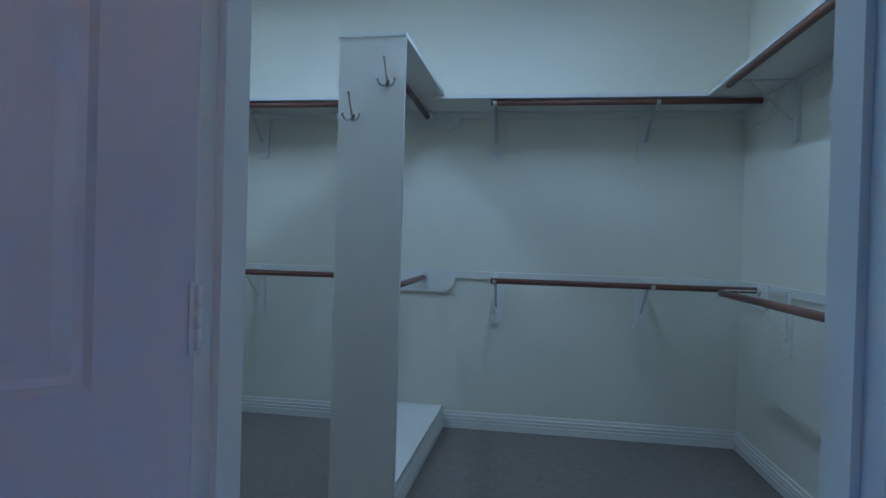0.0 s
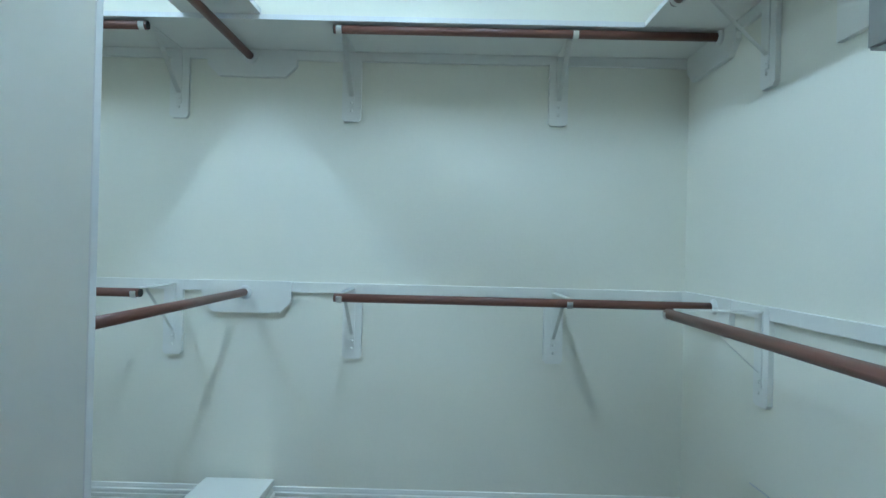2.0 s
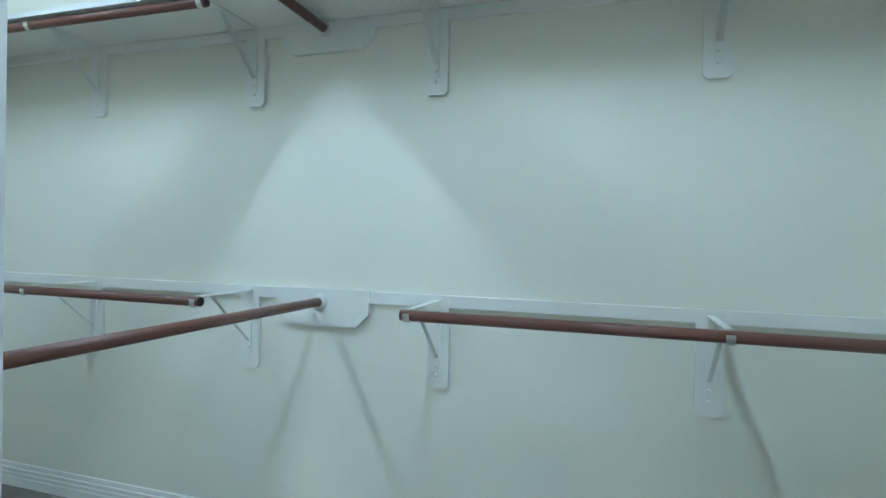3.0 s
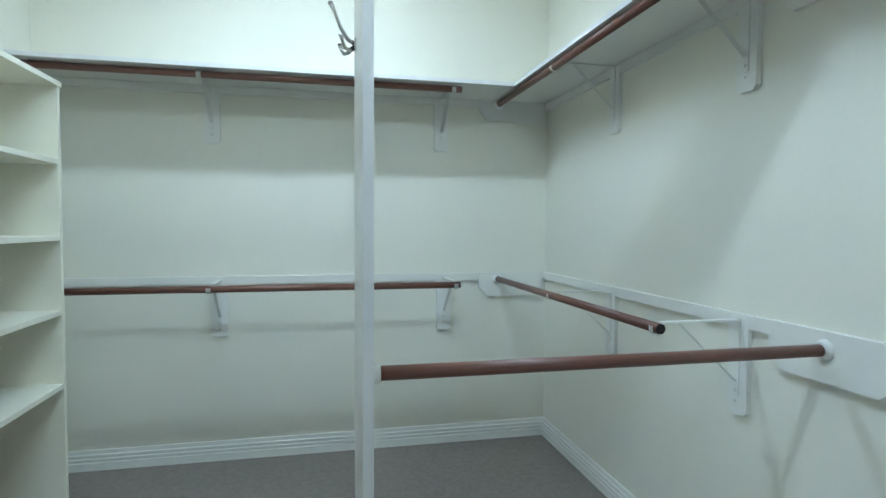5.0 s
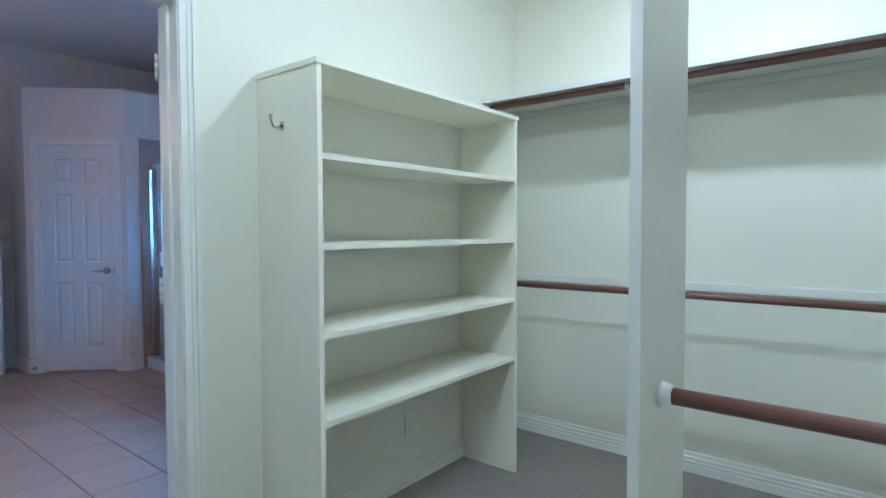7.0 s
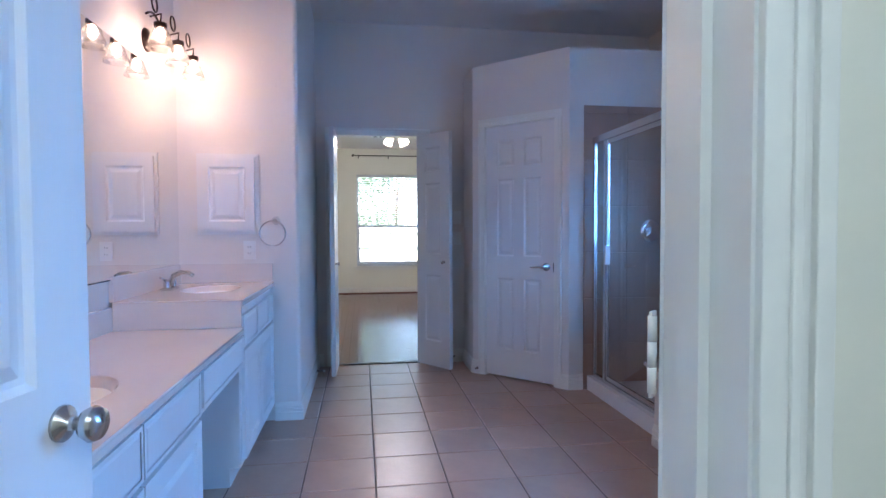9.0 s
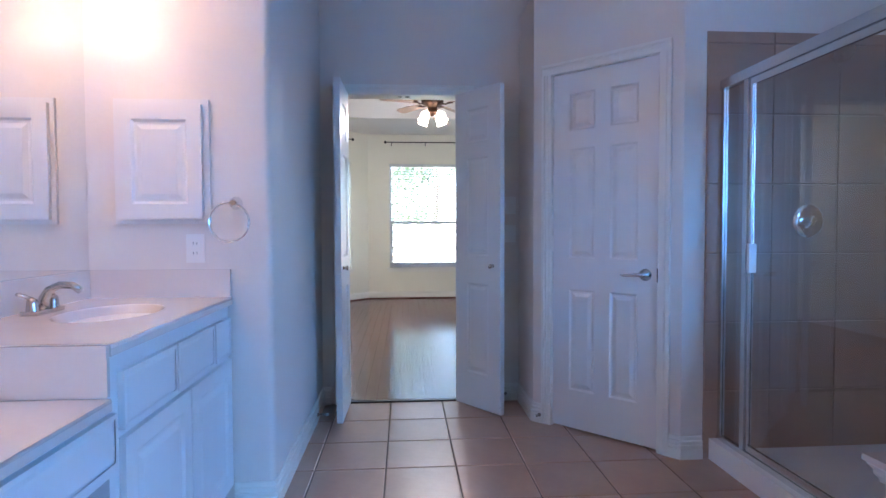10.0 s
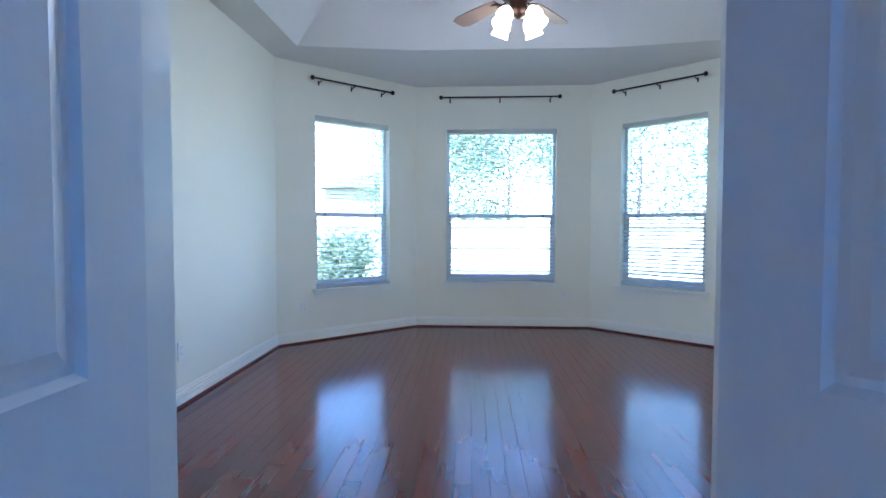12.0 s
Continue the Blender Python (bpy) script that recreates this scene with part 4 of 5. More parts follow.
def faucet(x, y, z):
    ob = thing("faucet", "brushed nickel two-handle basin faucet with curved spout", "faucet", pose(x, y, z))
    bm = bmesh.new()
    box(bm, -0.024, 0.024, -0.075, 0.075, 0, 0.014)
    part("base_plate", bm, NICKEL, ob, "", 0.005)
    bm = bmesh.new()
    tube(bm, [(0, 0, 0.012), (-0.004, 0, 0.045), (-0.02, 0, 0.075), (-0.055, 0, 0.092), (-0.095, 0, 0.090), (-0.120, 0, 0.072)], [0.020, 0.017, 0.014, 0.0125, 0.012, 0.0125], 14)
    part("spout", bm, NICKEL, ob)
    for s in (-1, 1):
        bm = bmesh.new()
        lathe(bm, ((0.019, 0.012), (0.016, 0.040), (0.013, 0.052), (0, 0.056)), (0, 0.052 * s, 0), 14)
        tube(bm, [(0, 0.052 * s, 0.050), (0.012, 0.066 * s, 0.062), (0.020, 0.092 * s, 0.072)], [0.008, 0.007, 0.006], 10)
        part("handle", bm, NICKEL, ob)
    return ob


faucet(1.000, -2.02, HZ + 0.0005)
faucet(1.000, -0.46, LZ + 0.0005)
mi = thing("wall_mirror", "large frameless wall mirror above the vanity", "mirror", pose(MX, RY, 0))
bm = bmesh.new()
box(bm, -0.007, -0.002, 0.004, LY1 - RY - 0.05, 0.990, 2.085)
part("mirror_glass", bm, MIRROR, mi)
bm = bmesh.new()
box(bm, -0.009, -0.001, 0.004, LY1 - RY - 0.05, 0.984, 0.9895)
part("channel", bm, DARK, mi, "thin dark lower channel")

mc = thing("medicine_cabinet", "white raised-panel medicine cabinet on the wall", "cabinet", pose(0.598, RY, 1.184))
bm = bmesh.new()
box(bm, 0, 0.368, 0.0005, 0.014, 0, 0.498)
part("frame", bm, DOOR, mc, "", 0.004)
bm = bmesh.new()
panelled(bm, 0.325, 0.455, 0.018, [(0.055, 0.270, 0.060, 0.395)], False)
bmesh.ops.transform(bm, matrix=Matrix.Translation((0.350, 0.0325, 0.020)) @ Matrix.Rotation(math.pi, 4, "Z"), verts=bm.verts)
part("door", bm, DOOR, mc)
tr = thing("towel_ring", "chrome towel ring on the wall beside the cabinet", "towel ring", pose(0.500, RY, 1.268))
bm = bmesh.new()
tube(bm, [(0, 0.0005, 0), (0, 0.008, 0), (0, 0.018, 0), (0, 0.048, 0)], [0.027, 0.025, 0.012, 0.012], 16)
part("post", bm, CHROME, tr)
bm = bmesh.new()
tube(bm, [(0.016 + 0.078 * math.cos(a), 0.040, -0.078 + 0.078 * math.sin(a)) for a in [i * math.tau / 36 for i in range(37)]], 0.0045, 8, False)
part("ring", bm, CHROME, tr)


def outlet(name, label, m, gang="outlet"):
    """Wall plate on the plane y = 0, facing -y."""
    ob = thing(name, label, "outlet" if gang == "outlet" else "switch", m, "wall plates")
    bm = bmesh.new()
    box(bm, -0.036, 0.036, -0.006, -0.0003, -0.058, 0.058)
    part("plate", bm, PLASTIC, ob, "", 0.003)
    for dz in ((-0.020, 0.020) if gang == "outlet" else (0,)):
        bm = bmesh.new()
        box(bm, -0.017, 0.017, -0.008, -0.0062, dz - 0.014, dz + 0.014)
        face = part("socket_face" if gang == "outlet" else "rocker", bm, PLASTIC, ob, "", 0.001)
        if gang == "outlet":
            for sx in (-0.007, 0.007):
                bm = bmesh.new()
                box(bm, sx - 0.001, sx + 0.001, -0.0086, -0.0081, dz - 0.004, dz + 0.006)
                part("slot", bm, DARK, face)
    return ob


outlet("wall_outlet", "ivory duplex outlet beside the medicine cabinet", pose(0.662, RY, 1.085, 0, 0, 180))
outlet("light_switch", "ivory rocker switch by the bedroom door", pose(-0.895, DY, 1.32, 0, 0, 180), "switch")
outlet("light_switch", "ivory rocker switch below another one", pose(-0.895, DY, 1.13, 0, 0, 180), "switch")
outlet("wall_outlet", "ivory outlet low on the wall inside the bookcase", pose(-1.469, SY, 0.317, 0, 0, 180))
outlet("wall_outlet", "ivory duplex outlet low on the bedroom wall", pose(BWL, -6.54, 0.357, 0, 0, -90))
LBM = LEFTB @ pose(side_len - 0.28, 0, 0.36)
outlet("wall_outlet", "ivory outlet low on the angled bay wall", LBM @ pose(0, 0, 0, 0, 0, 180))
outlet("wall_outlet", "ivory outlet low under the middle window", pose(-1.29, BYC, 0.36, 0, 0, 180))

def vanity_light(y):
    """Scroll-arm light with three shades on the mirror wall, its middle at y."""
    vl = thing("vanity_light", "dark scrolled-iron vanity light with three glass shades", "wall light", pose(MX, y, 2.215), "vanity lights")
    bm = bmesh.new()
    lathe(bm, ((0, 0), (0.062, 0), (0.058, 0.012), (0.020, 0.022), (0, 0.024)), sides=20)
    bmesh.ops.transform(bm, matrix=Matrix.Rotation(-math.pi / 2, 4, "Y"), verts=bm.verts)
    part("wall_plate", bm, BRONZE, vl)
    bm = bmesh.new()
    tube(bm, [(-0.02, 0, 0), (-0.08, 0, 0.02), (-0.11, 0, 0.03)], 0.007, 8)
    wave = [(-0.11, -0.30 + 0.60 * k / 30, 0.03 + 0.035 * math.sin(k / 30 * math.tau * 1.5)) for k in range(31)]
    tube(bm, wave, 0.006, 8)
    part("arm", bm, BRONZE, vl)
    for s in (-1, 0, 1):
        bm = bmesh.new()
        c0 = 0.26 * s
        curl = [(-0.135, c0 - 0.005 + (0.046 - 0.0009 * k) * math.sin(0.28 * k), 0.055 + (0.046 - 0.0009 * k) * (1 - math.cos(0.28 * k))) for k in range(26)]
        tube(bm, curl, 0.0045, 7)
        tube(bm, [(-0.112, c0, 0.03), (-0.165, c0, 0.045), (-0.160, c0, 0.0)], 0.005, 8)
        part("scroll", bm, BRONZE, vl)
        bm = bmesh.new()
        lathe(bm, ((0.0, 0.004), (0.030, 0.0), (0.030, -0.022), (0.012, -0.026)), (-0.160, c0, 0.0), 16)
        part("lamp_holder", bm, BRONZE, vl)
        bm = bmesh.new()
        lathe(bm, ((0.028, -0.02), (0.040, -0.045), (0.052, -0.085), (0.068, -0.125), (0.064, -0.123), (0.049, -0.085), (0.037, -0.047), (0.025, -0.022)), (-0.160, c0, 0.0), 24)
        sh = part("shade", bm, SHADE_GLASS, vl, "clear ribbed bell glass shade")
        bm = bmesh.new()
        lathe(bm, ((0.010, -0.026), (0.014, -0.045), (0.018, -0.060), (0.014, -0.072), (0, -0.076)), (-0.160, c0, 0.0), 14)
        bu = part("bulb", bm, BULB, sh, "glowing warm bulb")
        bu.visible_shadow = False


for ly in VANITY_LIGHTS:
    vanity_light(ly)

# ---- bathroom: shower and tub ----
SX, KY0, KY1 = -1.760, -1.450, -1.310
cb = thing("shower_curb", "white moulded shower base and curb", "shower base")
bm = bmesh.new()
box(bm, SX - 0.055, SX + 0.055, LB.y + 0.001, KY0 - 0.245, 0, 0.105)
part("curb", bm, TUB, cb, "", 0.012)
bm = bmesh.new()
box(bm, BWX + 0.001, SX - 0.056, LB.y + 0.001, KY0 - 0.001, 0.0, 0.045)
part("pan", bm, TUB, cb, "", 0.01)

pony = thing("pony_wall", "white stepped half wall with moulded caps beside the shower", "half wall", kind="structure")
bm = bmesh.new()
box(bm, BWX + 0.001, -1.640, KY0, KY1, 0, 1.060)
box(bm, -1.815, -1.640, KY0 - 0.235, KY0 - 0.0005, 0, 0.432)
part("core", bm, BATH_WALL, pony)
CAP = ((0, 0), (0.012, 0.0), (0.012, 0.010), (0.022, 0.022), (0.022, 0.034), (0.034, 0.050), (0.034, 0.058), (0, 0.058))
for line, z in (([(-1.640, KY1), (-1.640, KY0)], 1.000), ([(-1.640, KY0 - 0.001), (-1.640, KY0 - 0.235), (-1.815, KY0 - 0.235)], 0.382)):
    bm = bmesh.new()
    sweep(bm, [(x, y) for x, y in line][::-1], [(o, u + z) for o, u in CAP])
    part("capital", bm, TRIM, pony, "stepped cap moulding")
bm = bmesh.new()
box(bm, BWX + 0.001, -1.595, KY0 - 0.040, KY1 + 0.030, 1.061, 1.083)
part("cap", bm, MARBLE, pony, "", 0.004)
bm = bmesh.new()
box(bm, -1.850, -1.595, KY0 - 0.275, KY0 - 0.001, 0.441, 0.461)
part("cap", bm, MARBLE, pony, "", 0.004)
bm = bmesh.new()
sweep(bm, [(-1.640, KY0 - 0.235), (-1.640, SY - 0.125)], BASE)
part("base_moulding", bm, TRIM, pony)

tub = thing("bathtub", "white soaking tub set in a raised deck", "bathtub")
TZ = 0.505
bm = bmesh.new()
box(bm, -1.6405 - 0.05, -1.6405, KY1 + 0.001, SY - 0.126, 0, TZ - 0.03)
part("apron", bm, BATH_WALL, tub)
bm = bmesh.new()
cx, cy, n = -2.20, -0.34, 40
x0, x1, y0, y1 = BWX + 0.001, -1.605, KY1 + 0.001, SY - 0.126


def oval(k, d):
    return [bm.verts.new((cx + 0.40 * k * math.copysign(abs(math.cos(a)) ** 0.7, math.cos(a)), cy + 0.76 * k * math.copysign(abs(math.sin(a)) ** 0.7, math.sin(a)), TZ - d)) for a in [i * math.tau / n for i in range(n)]]


ovals = [oval(1.06, -0.0), oval(1.05, -0.022), oval(1.0, -0.026), oval(0.95, 0.0), oval(0.88, 0.20), oval(0.75, 0.38), oval(0.2, 0.40)]
for r, s in zip(ovals, ovals[1:]):
    for i in range(n):
        f = bm.faces.new((r[i], r[(i + 1) % n], s[(i + 1) % n], s[i]))
        f.smooth = True
bm.faces.new(ovals[-1])
part("basin", bm, TUB, tub)
bm = bmesh.new()
hole = oval(1.04, 0.002)
frame4 = [bm.verts.new((px, py, TZ - 0.002)) for px, py in ((x1, cy), (x1, y1), (cx, y1), (x0, y1), (x0, cy), (x0, y0), (cx, y0), (x1, y0))]
q = n // 4
for k in range(4):
    ring = [hole[(k * q + i) % n] for i in range(q + 1)]
    bm.faces.new([frame4[(2 * k) % 8], frame4[(2 * k + 1) % 8], frame4[(2 * k + 2) % 8], *ring[::-1]])
low = [bm.verts.new((px, py, TZ - 0.032)) for px, py in ((x1, y0), (x1, y1))]
bm.faces.new((frame4[7], frame4[0], frame4[1], low[1], low[0]))
part("deck", bm, TUB, tub)
bm = bmesh.new()
sweep(bm, [(-1.640, KY1 + 0.002), (-1.640, SY - 0.127)][::-1], [(o, u + TZ - 0.092) for o, u in CAP])
part("moulding", bm, TRIM, tub, "stepped moulding under the deck edge")

sg = thing("shower_enclosure", "aluminium framed glass shower enclosure with hinged door", "shower enclosure")


def bar(name, *b):
    bm = bmesh.new()
    box(bm, *b)
    return part(name, bm, ALUMINIUM, sg, "", 0.003)


YA, YB, YC = LB.y + 0.012, -2.560, -1.745
GT = 1.885
CORNER = KY0 + 0.075
bar("header", SX - 0.022, SX + 0.022, YA, CORNER + 0.025, GT - 0.045, GT)
bar("sill", SX - 0.018, SX + 0.018, YA, KY0 - 0.278, 0.1055, 0.128)
bar("wall_channel", SX - 0.014, SX + 0.014, YA, YA + 0.022, 0.1285, GT - 0.0455)
bar("hinge_post", SX - 0.018, SX + 0.018, YB - 0.018, YB + 0.010, 0.1285, GT - 0.0455)
bar("strike_post", SX - 0.018, SX + 0.018, YC - 0.024, YC + 0.024, 0.4615, GT - 0.0455)
bar("corner_post", SX - 0.022, SX + 0.022, CORNER - 0.024, CORNER + 0.024, 1.0835, GT - 0.0455)
bar("return_header", BWX + 0.002, SX - 0.0225, CORNER - 0.022, CORNER + 0.022, GT - 0.045, GT)
bar("return_sill", BWX + 0.002, SX - 0.0225, CORNER - 0.018, CORNER + 0.018, 1.0835, 1.107)
bar("panel_sill", SX - 0.016, SX + 0.016, KY0 - 0.27, KY0 - 0.041, 0.4615, 0.483)
door_frame = bar("door_rail", SX - 0.010, SX + 0.010, YB + 0.012, YC - 0.026, GT - 0.078, GT - 0.047)
bar("door_rail", SX - 0.010, SX + 0.010, YB + 0.012, YC - 0.026, 0.130, 0.160)
bar("door_stile", SX - 0.010, SX + 0.010, YB + 0.012, YB + 0.034, 0.1605, GT - 0.0785)
bar("door_stile", SX - 0.010, SX + 0.010, YC - 0.048, YC - 0.026, 0.1605, GT - 0.0785)


def pane(parent, mat, *b):
    bm = bmesh.new()
    box(bm, *b)
    ob = part("pane", bm, mat, parent)
    ob.visible_shadow = False
    return ob


pane(sg, SHOWER_GLASS, SX - 0.003, SX + 0.003, YA + 0.0225, YB - 0.0185, 0.129, GT - 0.046)
pane(sg, SHOWER_GLASS, SX - 0.003, SX + 0.003, YB + 0.0345, YC - 0.0485, 0.161, GT - 0.079)
pane(sg, SHOWER_GLASS, SX - 0.003, SX + 0.003, YC + 0.0245, KY0 - 0.042, 0.484, GT - 0.046)
pane(sg, SHOWER_GLASS, SX - 0.003, SX + 0.003, KY0 - 0.0405, CORNER - 0.0245, 1.108, GT - 0.046)
pane(sg, SHOWER_GLASS, BWX + 0.003, SX - 0.023, CORNER - 0.003, CORNER + 0.003, 1.1075, GT - 0.046)
bm = bmesh.new()
box(bm, SX + 0.0105, SX + 0.045, YB + 0.062, YB + 0.078, 0.96, 1.09)
part("door_handle", bm, PLASTIC, sg, "white shower door handle", 0.004)

head = thing("showerhead", "chrome shower head on a short arm", "shower head", pose(-2.26, LB.y + 0.012, 2.02))
bm = bmesh.new()
tube(bm, [(0, 0, 0.02), (0, 0.05, 0.03), (0, 0.11, 0.0)], 0.010, 10)
part("arm", bm, CHROME, head)
bm = bmesh.new()
tube(bm, [(0, 0.10, 0.008), (0, 0.125, -0.018), (0, 0.145, -0.035), (0, 0.150, -0.040)], [0.014, 0.030, 0.052, 0.050], 18)
part("rose", bm, CHROME, head)
valve = thing("shower_valve", "round chrome shower valve with lever", "shower valve", pose(-2.21, LB.y + 0.0125, 1.195))
bm = bmesh.new()
tube(bm, [(0, 0, 0), (0, 0.006, 0), (0, 0.012, 0)], [0.085, 0.083, 0.060], 28)
tube(bm, [(0, 0.012, 0), (0, 0.055, 0)], [0.026, 0.022], 16)
part("escutcheon", bm, CHROME, valve)
bm = bmesh.new()
tube(bm, [(0, 0.050, 0), (0.03, 0.055, -0.02), (0.065, 0.055, -0.035)], [0.010, 0.009, 0.007], 10)
part("lever", bm, CHROME, valve)


def sliding_window(name, label, w, z0, z1, m, blind_from=1.0, slat_tilt=12.0, pitch=0.042, slats=True, depth=0.024):
    """Single-hung window in an opening w wide, x from 0 along the wall, y > 0 outwards; with sill and blind."""
    ob = thing(name, label, "window", m, "", "structure")
    mid = z0 + (z1 - z0) * 0.435
    for nm, b in (("frame_leg", (0.001, 0.034, 0.075, 0.13, z0 + 0.001, z1 - 0.001)), ("frame_leg", (w - 0.034, w - 0.001, 0.075, 0.13, z0 + 0.001, z1 - 0.001)), ("frame_head", (0.0345, w - 0.0345, 0.075, 0.13, z1 - 0.046, z1 - 0.001)),
                  ("frame_foot", (0.0345, w - 0.0345, 0.075, 0.13, z0 + 0.001, z0 + 0.046)), ("meeting_rail", (0.0345, w - 0.0345, 0.080, 0.125, mid - 0.022, mid + 0.022)),
                  ("sash_stile", (0.0345, 0.056, 0.080, 0.105, z0 + 0.0465, mid - 0.0225)), ("sash_stile", (w - 0.056, w - 0.0345, 0.080, 0.105, z0 + 0.0465, mid - 0.0225)), ("sash_rail", (0.0565, w - 0.0565, 0.080, 0.105, z0 + 0.0465, z0 + 0.075))):
        bm = bmesh.new()
        box(bm, *b)
        part(nm, bm, VINYL, ob, "", 0.002)
    for b in ((0.057, w - 0.057, 0.091, 0.095, z0 + 0.0755, mid - 0.0225), (0.035, w - 0.035, 0.108, 0.112, mid + 0.0225, z1 - 0.0465)):
        pane(ob, CLEAR, *b)
    for lx in (0.14, w - 0.14):
        bm = bmesh.new()
        box(bm, lx - 0.012, lx + 0.012, 0.066, 0.0795, mid - 0.010, mid + 0.008)
        part("sash_lock", bm, DARK, ob)
    if not slats:
        return ob
    bl = thing("window_blind", "open white horizontal slat blind in the window", "blind", m, "window blinds")
    bm = bmesh.new()
    box(bm, 0.008, w - 0.008, 0.012, 0.060, z1 - 0.045, z1 - 0.002)
    part("head_rail", bm, SLAT, bl, "", 0.002)
    bm = bmesh.new()
    box(bm, 0.010, w - 0.010, 0.014, 0.058, z0 + 0.008, z0 + 0.024)
    part("bottom_rail", bm, SLAT, bl, "", 0.003)
    count = int((z1 - z0 - 0.09) / pitch)
    bm = bmesh.new()
    h = depth
    vs = [[bm.verts.new((x, y, z)) for x in (0.010, w - 0.010)] for y, z in ((-h, -0.0012), (0, 0.0022), (h, -0.0012), (h, -0.0032), (0, 0.0002), (-h, -0.0032))]
    for k in range(6):
        a, b = vs[k], vs[(k + 1) % 6]
        bm.faces.new((a[0], a[1], b[1], b[0]))
    first = part("slat", bm, SLAT, bl)
    first.matrix_local = pose(0, 0.036, z0 + 0.045, slat_tilt)
    for k in range(1, count):
        s = new("slat", first.data)
        s.parent = bl
        s.matrix_local = pose(0, 0.036, z0 + 0.045 + k * pitch, slat_tilt)
    for lx in (0.16, w - 0.16):
        bm = bmesh.new()
        for dy in (0.011, 0.061):
            tube(bm, [(lx, dy, z0 + 0.02), (lx, dy, z1 - 0.046)], 0.0011, 4)
        part("ladder_cord", bm, SLAT, bl)
    return ob


def sill(parent, w, z0):
    bm = bmesh.new()
    box(bm, -0.045, w + 0.045, -0.038, 0.0745, z0 - 0.022, z0 + 0.0005)
    part("sill", bm, TRIM, parent, "", 0.004)
    bm = bmesh.new()
    box(bm, -0.030, w + 0.030, -0.016, -0.0005, z0 - 0.075, z0 - 0.0225)
    box(bm, -0.030, w + 0.030, -0.022, -0.0155, z0 - 0.040, z0 - 0.0225)
    part("apron", bm, TRIM, parent, "", 0.003)


BACK = Matrix.Diagonal((1, -1, 1, 1))


def bay_frame(turn, s):
    """Window frame coordinates: x runs against the wall's way so that y > 0 is outside."""
    return turn @ Matrix.Translation((s, 0, 0)) @ Matrix.Rotation(math.pi, 4, "Z")


w1 = sliding_window("window_1", "white single-hung middle bay window with open blind", 1.256, WZ0, WZ1, bay_frame(CEN, 0.062 - BR), slat_tilt=4.0)
sill(w1, 1.256, WZ0)
w2 = sliding_window("window_2", "white single-hung angled bay window with open blind", SIDE1 - SIDE0, WZ0, WZ1, bay_frame(LEFTB, SIDE1), slat_tilt=4.0)
sill(w2, SIDE1 - SIDE0, WZ0)
w3 = sliding_window("window_3", "white single-hung angled bay window with sunlit blind", SIDE1 - SIDE0, WZ0, WZ1, bay_frame(RIGHTB, side_len - SIDE0), slat_tilt=14.0)
sill(w3, SIDE1 - SIDE0, WZ0)
w4 = sliding_window("window_4", "white bathroom window over the tub with half-closed blind", WIN_Y1 - WIN_Y0, WIN_Z0, WIN_Z1, Matrix.Translation((BWX, WIN_Y0, 0)) @ Matrix.Rotation(math.pi / 2, 4, "Z"), slat_tilt=38.0, pitch=0.026, depth=0.018)


def curtain_rod(m, length, label):
    """Rod along x at y = -0.07 before the wall plane y = 0."""
    ob = thing("curtain_rod", label, "curtain rod", m, "curtain rods")
    bm = bmesh.new()
    tube(bm, [(0, -0.07, 0), (length, -0.07, 0)], 0.009, 10)
    pole = part("pole", bm, DARK, ob)
    for x in (0, length):
        bm = bmesh.new()
        lathe(bm, ((0, -0.024), (0.014, -0.020), (0.024, 0), (0.014, 0.020), (0, 0.024)), (x, -0.07, 0), 14)
        part("finial", bm, DARK, pole, "dark ball finial")
    for x in (0.10, length / 2, length - 0.10):
        bm = bmesh.new()
        tube(bm, [(x, 0, -0.03), (x, -0.05, -0.02), (x, -0.07, -0.012)], 0.005, 8)
        box(bm, x - 0.008, x + 0.008, -0.004, -0.0003, -0.05, -0.005)
        part("holder", bm, DARK, ob)
    return ob


CRZ = 2.622
curtain_rod(bay_frame(CEN, 0.120 - BR) @ pose(0, 0, CRZ), 1.335, "thin black curtain rod with ball finials above the middle window")
curtain_rod(bay_frame(LEFTB, SIDE1 + 0.06) @ pose(0, 0, CRZ), 0.96, "thin black curtain rod above the angled window by the outlet")
curtain_rod(bay_frame(RIGHTB, side_len - SIDE0 + 0.06) @ pose(0, 0, CRZ), 0.96, "thin black curtain rod above the sunlit angled window")

# ceiling fan with four lit shades, blades at rest
fan = thing("ceiling_fan", "bronze ceiling fan with walnut blades and lit tulip shades", "ceiling fan", pose(*FAN, 2.60))
bm = bmesh.new()
lathe(bm, ((0, 0.50), (0.062, 0.50), (0.060, 0.475), (0.030, 0.445), (0.013, 0.44), (0.013, 0.19)), sides=18)
part("downrod", bm, BRONZE, fan)
bm = bmesh.new()
lathe(bm, ((0.013, 0.20), (0.045, 0.185), (0.110, 0.165), (0.135, 0.130), (0.135, 0.085), (0.105, 0.055), (0.060, 0.040), (0.055, 0.0), (0.070, -0.030), (0.050, -0.060), (0.020, -0.075), (0, -0.080)), sides=24)
part("motor", bm, BRONZE, fan)
